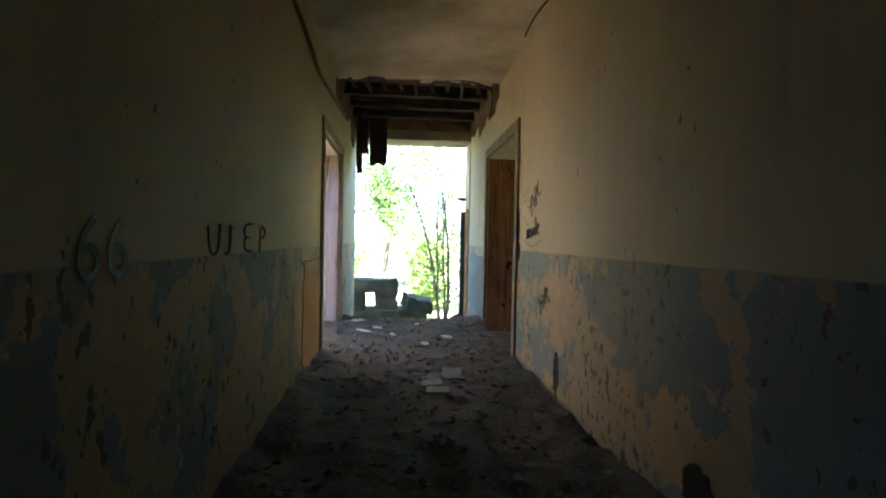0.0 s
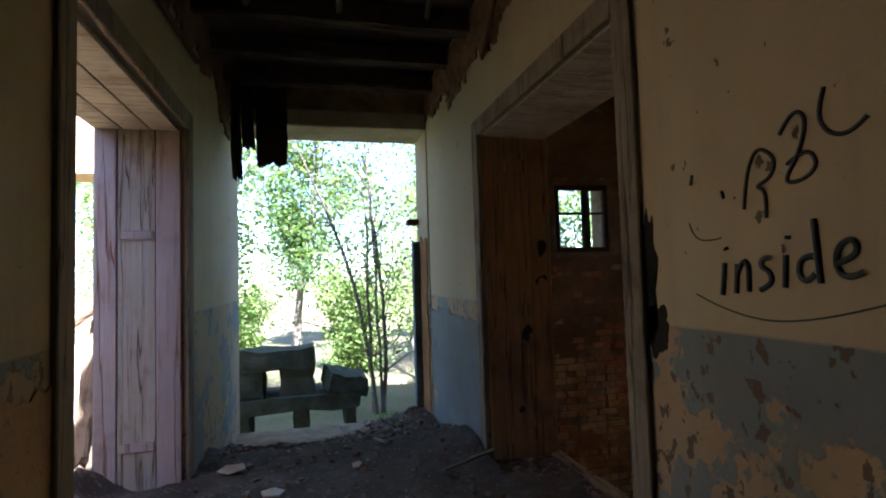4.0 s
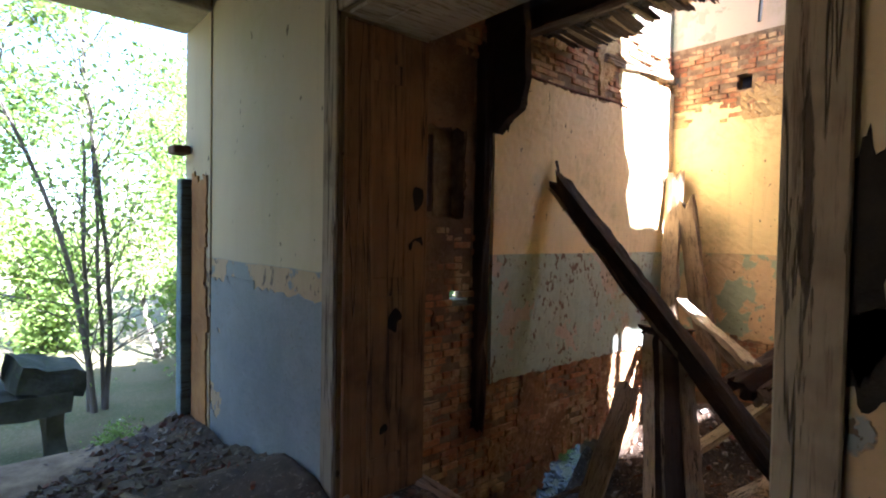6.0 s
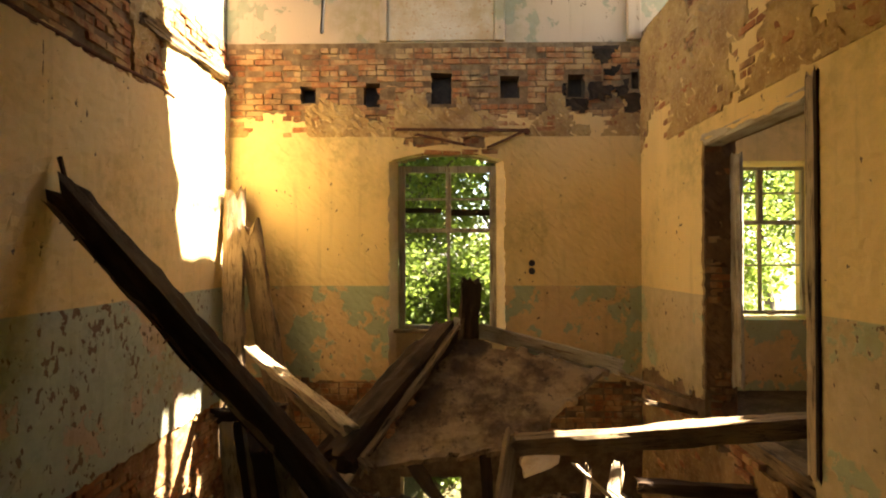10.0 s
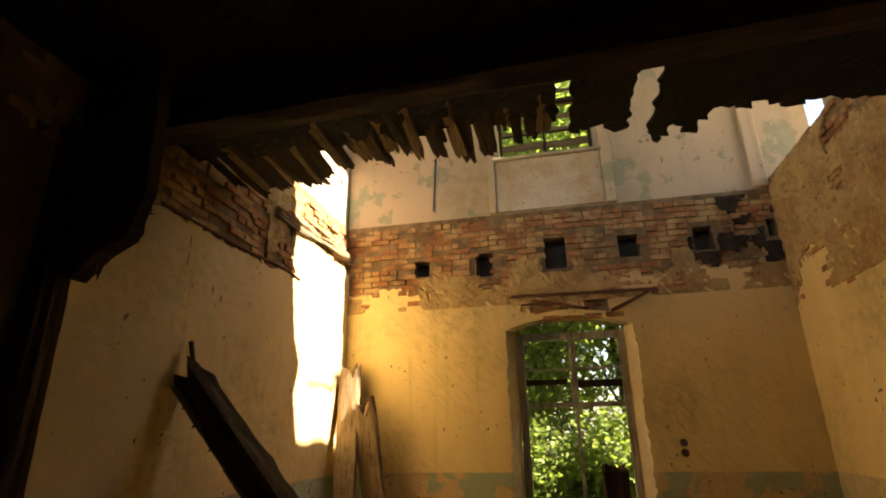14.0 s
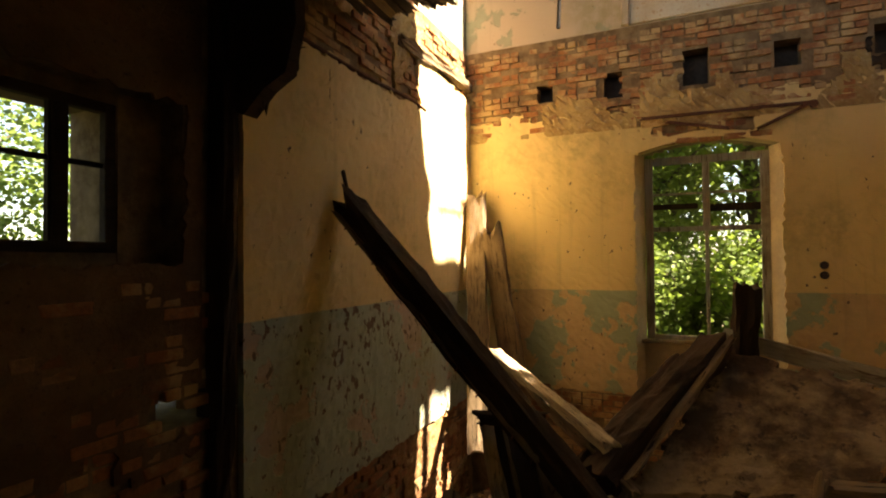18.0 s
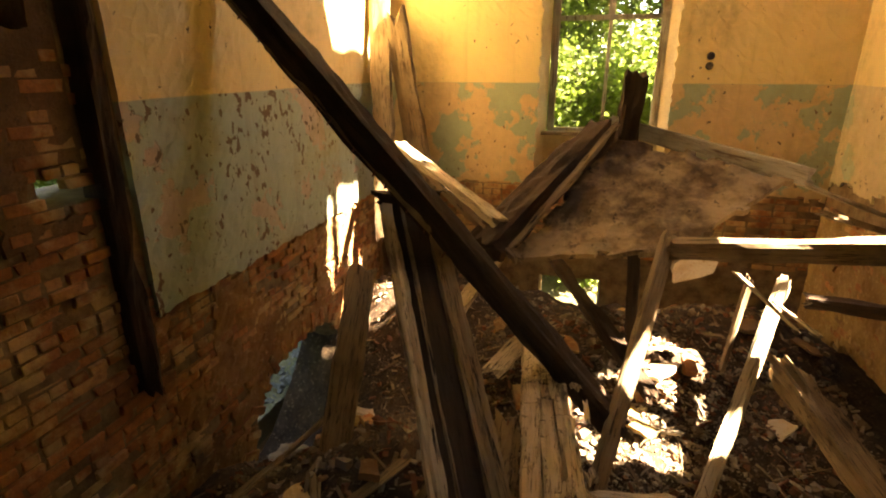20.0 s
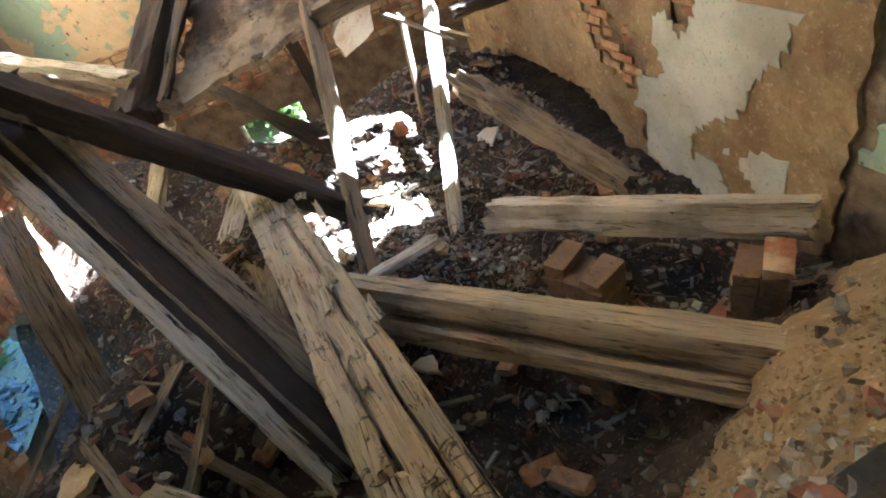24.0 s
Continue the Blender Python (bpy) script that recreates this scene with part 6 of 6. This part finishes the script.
def leaves_mesh(rnd, centres, count, spread, size):
    verts, faces = [], []
    for _ in range(count):
        c, s = centres[rnd.randrange(len(centres))]
        p = c + Vector((rnd.gauss(0, s), rnd.gauss(0, s), rnd.gauss(0, s * 0.8))) * spread
        a = Vector((rnd.uniform(-1, 1), rnd.uniform(-1, 1), rnd.uniform(-0.6, 0.6))).normalized()
        b_ = a.orthogonal().normalized()
        b_ = (b_ * math.cos(rnd.uniform(0, 6.3)) + a.cross(b_) * math.sin(rnd.uniform(0, 6.3))).normalized()
        l = size * rnd.uniform(0.6, 1.3)
        w = l * 0.33
        k = len(verts)
        verts += [tuple(p), tuple(p + a * l * 0.5 + b_ * w), tuple(p + a * l), tuple(p + a * l * 0.5 - b_ * w)]
        faces.append((k, k + 1, k + 2, k + 3))
    return verts, faces


def make_tree(name, seed, height, stems, crown_count, leaf, label, material=None, trunk_r=0.11, low=0.3, category="tree"):
    rnd = random.Random(seed)
    root = tagged(new(name), label, category)
    centres = []
    for s in range(stems):
        lean = Vector((rnd.uniform(-0.3, 0.3), rnd.uniform(-0.3, 0.3), 1)) if stems > 1 else Vector((rnd.uniform(-0.1, 0.1), 0, 1))
        base = Vector((rnd.uniform(-0.1, 0.1), rnd.uniform(-0.1, 0.1), -0.2))
        trunk = grow(rnd, base, lean, height * rnd.uniform(0.8, 1.0), 0.09, 12)
        b = bmesh.new()
        limb_mesh(b, trunk, trunk_r * rnd.uniform(0.7, 1.1), 0.015, 8)
        for i in range(int(12 * low), 13):
            for _ in range(2):
                p = trunk[min(i, 12)]
                way = Vector((rnd.uniform(-1, 1), rnd.uniform(-1, 1), rnd.uniform(0.2, 0.9)))
                li = grow(rnd, p, way, height * rnd.uniform(0.12, 0.3), 0.2, 5)
                limb_mesh(b, li, trunk_r * 0.26, 0.006, 5)
                centres += [(li[3], height * 0.05), (li[5], height * 0.06)]
        part("trunk", b, BARK, root)
    verts, faces = leaves_mesh(rnd, centres, crown_count, 1.0, leaf)
    me = bpy.data.meshes.new("crown")
    me.from_pydata(verts, [], faces)
    me.materials.append(material or LEAF)
    ob = new("crown", me)
    ob.parent = root
    return root


tree_a = make_tree("tree", 1, 7.5, 1, 8500, 0.10, "tall slender tree with pale green summer leaves")
tree_b = make_tree("tree", 2, 6.0, 2, 9000, 0.095, "twin-stemmed leafy tree in the garden", LEAF, 0.09)
tree_c = make_tree("tree", 3, 9.5, 1, 11000, 0.18, "big dark-leaved tree behind the ruin", LEAF_DARK, 0.16)
bush = make_tree("bush", 4, 2.6, 4, 8000, 0.11, "dense green bush of broad leaves", LEAF, 0.03, 0.05, "bush")
near_tree = make_tree("bare_stemmed_tree", 9, 6.6, 4, 4200, 0.08, "thin many-stemmed tree close to the exit with sparse leaves", LEAF, 0.045, 0.2)
near_tree.matrix_basis = pose(0.87, 13.5, garden(0.87, 13.5), 0, 0, 40)
tree_d = make_tree("tree", 6, 14.0, 1, 15000, 0.17, "high tree with sunlit yellow-green leaves", LEAF, 0.2)
tree_d.matrix_basis = pose(13.8, 6.4, -1.0, 0, 0, 30)
tree_a.matrix_basis = pose(-3.4, 17.5, garden(-3.4, 17.5), 0, 0, 0)
tree_b.matrix_basis = pose(2.6, 17.2, garden(2.6, 17.2), 0, 0, 0)
tree_c.matrix_basis = pose(-1.0, 24, garden(-1, 24), 0, 0, 0)
bush.matrix_basis = pose(2.9, 15.2, garden(2.9, 15.2), 0, 0, 0)
spots = [(tree_a, 4.8, 13.5), (tree_a, 3.9, 19.5), (tree_a, -6.5, 22), (tree_b, -3.0, 14.8), (tree_b, 6.0, 15.5), (tree_c, 5.5, 23), (tree_c, -8, 27), (tree_c, 11, 19), (tree_b, 8.2, 13.8), (bush, 4.5, 16.5), (bush, 6.5, 12.8), (bush, 3.6, 12.2), (bush, 6.3, 12.0), (bush, 0.7, 18.6), (bush, -2.4, 19.2), 
         (tree_b, 13.2, 5.4), (bush, 11.4, 6.6), (bush, 10.0, 5.5), (bush, 10.3, 6.5), (bush, 11.6, 4.6), (bush, 11.2, 2.6), (bush, 11.5, 0.9), (tree_a, 12.8, 3.2), (tree_c, 16.5, 6.5), (tree_c, 16.0, 1.0), (tree_b, 13.0, 0.0), (tree_a, 12.6, 7.8), (tree_c, 17.5, -4.5), (bush, 12.4, 5.6), (bush, 12.8, 1.8), (tree_c, 20, 11), (tree_d, 14.2, 4.2), (tree_d, 17.0, 8.0), (tree_d, 16.0, 2.5),
         (tree_a, -9.5, 6), (tree_b, -9.0, 9), (tree_c, -12, 13), (bush, -8.2, 7.5)]
rnd = random.Random(21)
for src, x, y in spots:
    z = garden(x, y) if y > 9.6 else -0.95 if x > 11 or x < 0 else -2.1
    s = rnd.uniform(0.85, 1.15)
    copy_thing(src, pose(x, y, z, 0, 0, rnd.uniform(0, 360)) @ Matrix.Diagonal((s, s, s, 1)))
PALE_RUBBLE = stained("pale_rubble", (0.15, 0.145, 0.12), (0.06, 0.065, 0.045), 5.0, c=(0.26, 0.25, 0.2))
scatter("garden_rubble", 1500, lambda r: (lambda x, y: Vector((x, y, garden(x, y) + 0.02)))(r.uniform(4.6, 8.5), r.uniform(9.3, 11.6)), (0.05, 0.28), PALE_RUBBLE, "pale rubble lying outside the cellar opening", 25)
for x, y, k in ((6.35, 9.75, 0.12), (7.6, 10.1, 0.16), (5.75, 9.75, 0.30), (5.2, 10.3, 0.42), (0.55, 10.1, 0.3), (7.4, 10.6, 0.36)):
    copy_thing(bush, pose(x, y, garden(x, y), 0, 0, 90 * k) @ Matrix.Diagonal((k, k, k, 1)))

# scabs of old lime render left on the brickwork
sheet("render_scab", "x", RX1 + 0.024, -1, RY0, RY1, 3.3, 4.0, lambda u, z: ragged(u, z, 1.5, 61) > 0.14 + 1.1 * (z - 3.72) and not hole_in(u, z, POCKETS, 0.05), BARE, wall_far, "crumbling ochre render left on the bricks", 0.05, 0.034, 71, 0.012)
sheet("render_scab", "y", RY0 - 0.024, 1, RX0, RX1, 3.05, 4.7, lambda u, z: ragged(u, z, 1.5, 65) > -0.18 + 0.12 * (z - 3.6), BARE, wall_side, "crumbling ochre render left on the bricks", 0.055, 0.036, 72, 0.012)
sheet("render_scab", "y", RY1 - 0.002, -1, 3.95, RX1, 3.4, 4.5, lambda u, z: ragged(u, z, 1.1, 69) > 0.15 and (u < 6.6 or z > 4.15), BARE, wall_front, "crumbling ochre render left on the bricks", 0.055, 0.036, 73, 0.012)

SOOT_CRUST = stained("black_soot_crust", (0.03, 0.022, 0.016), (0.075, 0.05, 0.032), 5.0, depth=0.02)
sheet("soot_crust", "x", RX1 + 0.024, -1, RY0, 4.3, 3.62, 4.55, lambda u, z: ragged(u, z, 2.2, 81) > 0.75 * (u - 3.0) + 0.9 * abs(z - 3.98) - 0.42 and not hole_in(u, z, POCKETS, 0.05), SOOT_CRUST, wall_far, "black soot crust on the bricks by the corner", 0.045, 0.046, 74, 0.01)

# ---- single bricks, last ----
brick_face(wall_far, "x", RX1 + 0.024, -1, RY0, RY1, -1.14, UPPER, far_brick, 290, lambda u, z: 0 if z > 3 else 1, 51)
brick_face(wall_front, "y", RY1, -1, RX0, RX1, -1.94, UPPER, front_brick, 290, near_front, 52)
brick_face(wall_side, "y", RY0 - 0.024, 1, RX0, RX1, 3.0, 4.74, lambda u, z: z > 3.1 + 0.2 * ragged(u, 0, 1.2, 3), 200, None, 53)
brick_face(wall_side, "y", RY0 - 0.024, 1, RX0, RX1, -1.4, -0.1, lambda u, z: ragged(u, z, 1.1, 21) < -0.35 or u > 6.6, 90, None, 54)
brick_face(wall_side, "x", R1, -1, RY0 - 0.34, RY0 - 0.03, -0.2, RT, reveal_brick, 90, None, 55)
for i in range(17):
    q = math.pi * (i + 0.5) / 17
    u = FRONT_ARCH[0] - FRONT_ARCH[1] * math.cos(q) * 1.03
    w = max(FRONT_ARCH[0] - FRONT_ARCH[1] * 0.999, min(FRONT_ARCH[0] + FRONT_ARCH[1] * 0.999, u))
    rise = (arch(w + 0.02, *FRONT_ARCH) - arch(w - 0.02, *FRONT_ARCH)) / 0.04
    ob = new("brick", BRICKS[i % 6])
    ob.parent = wall_front
    ob.matrix_basis = Matrix.LocRotScale((u - 0.1 * math.sin(math.atan(rise)), RY1 - 0.012, arch(w, *FRONT_ARCH) + 0.1 * math.cos(math.atan(rise))), Euler((0, -math.atan(rise), 0)), (0.075, 0.07, 0.23))
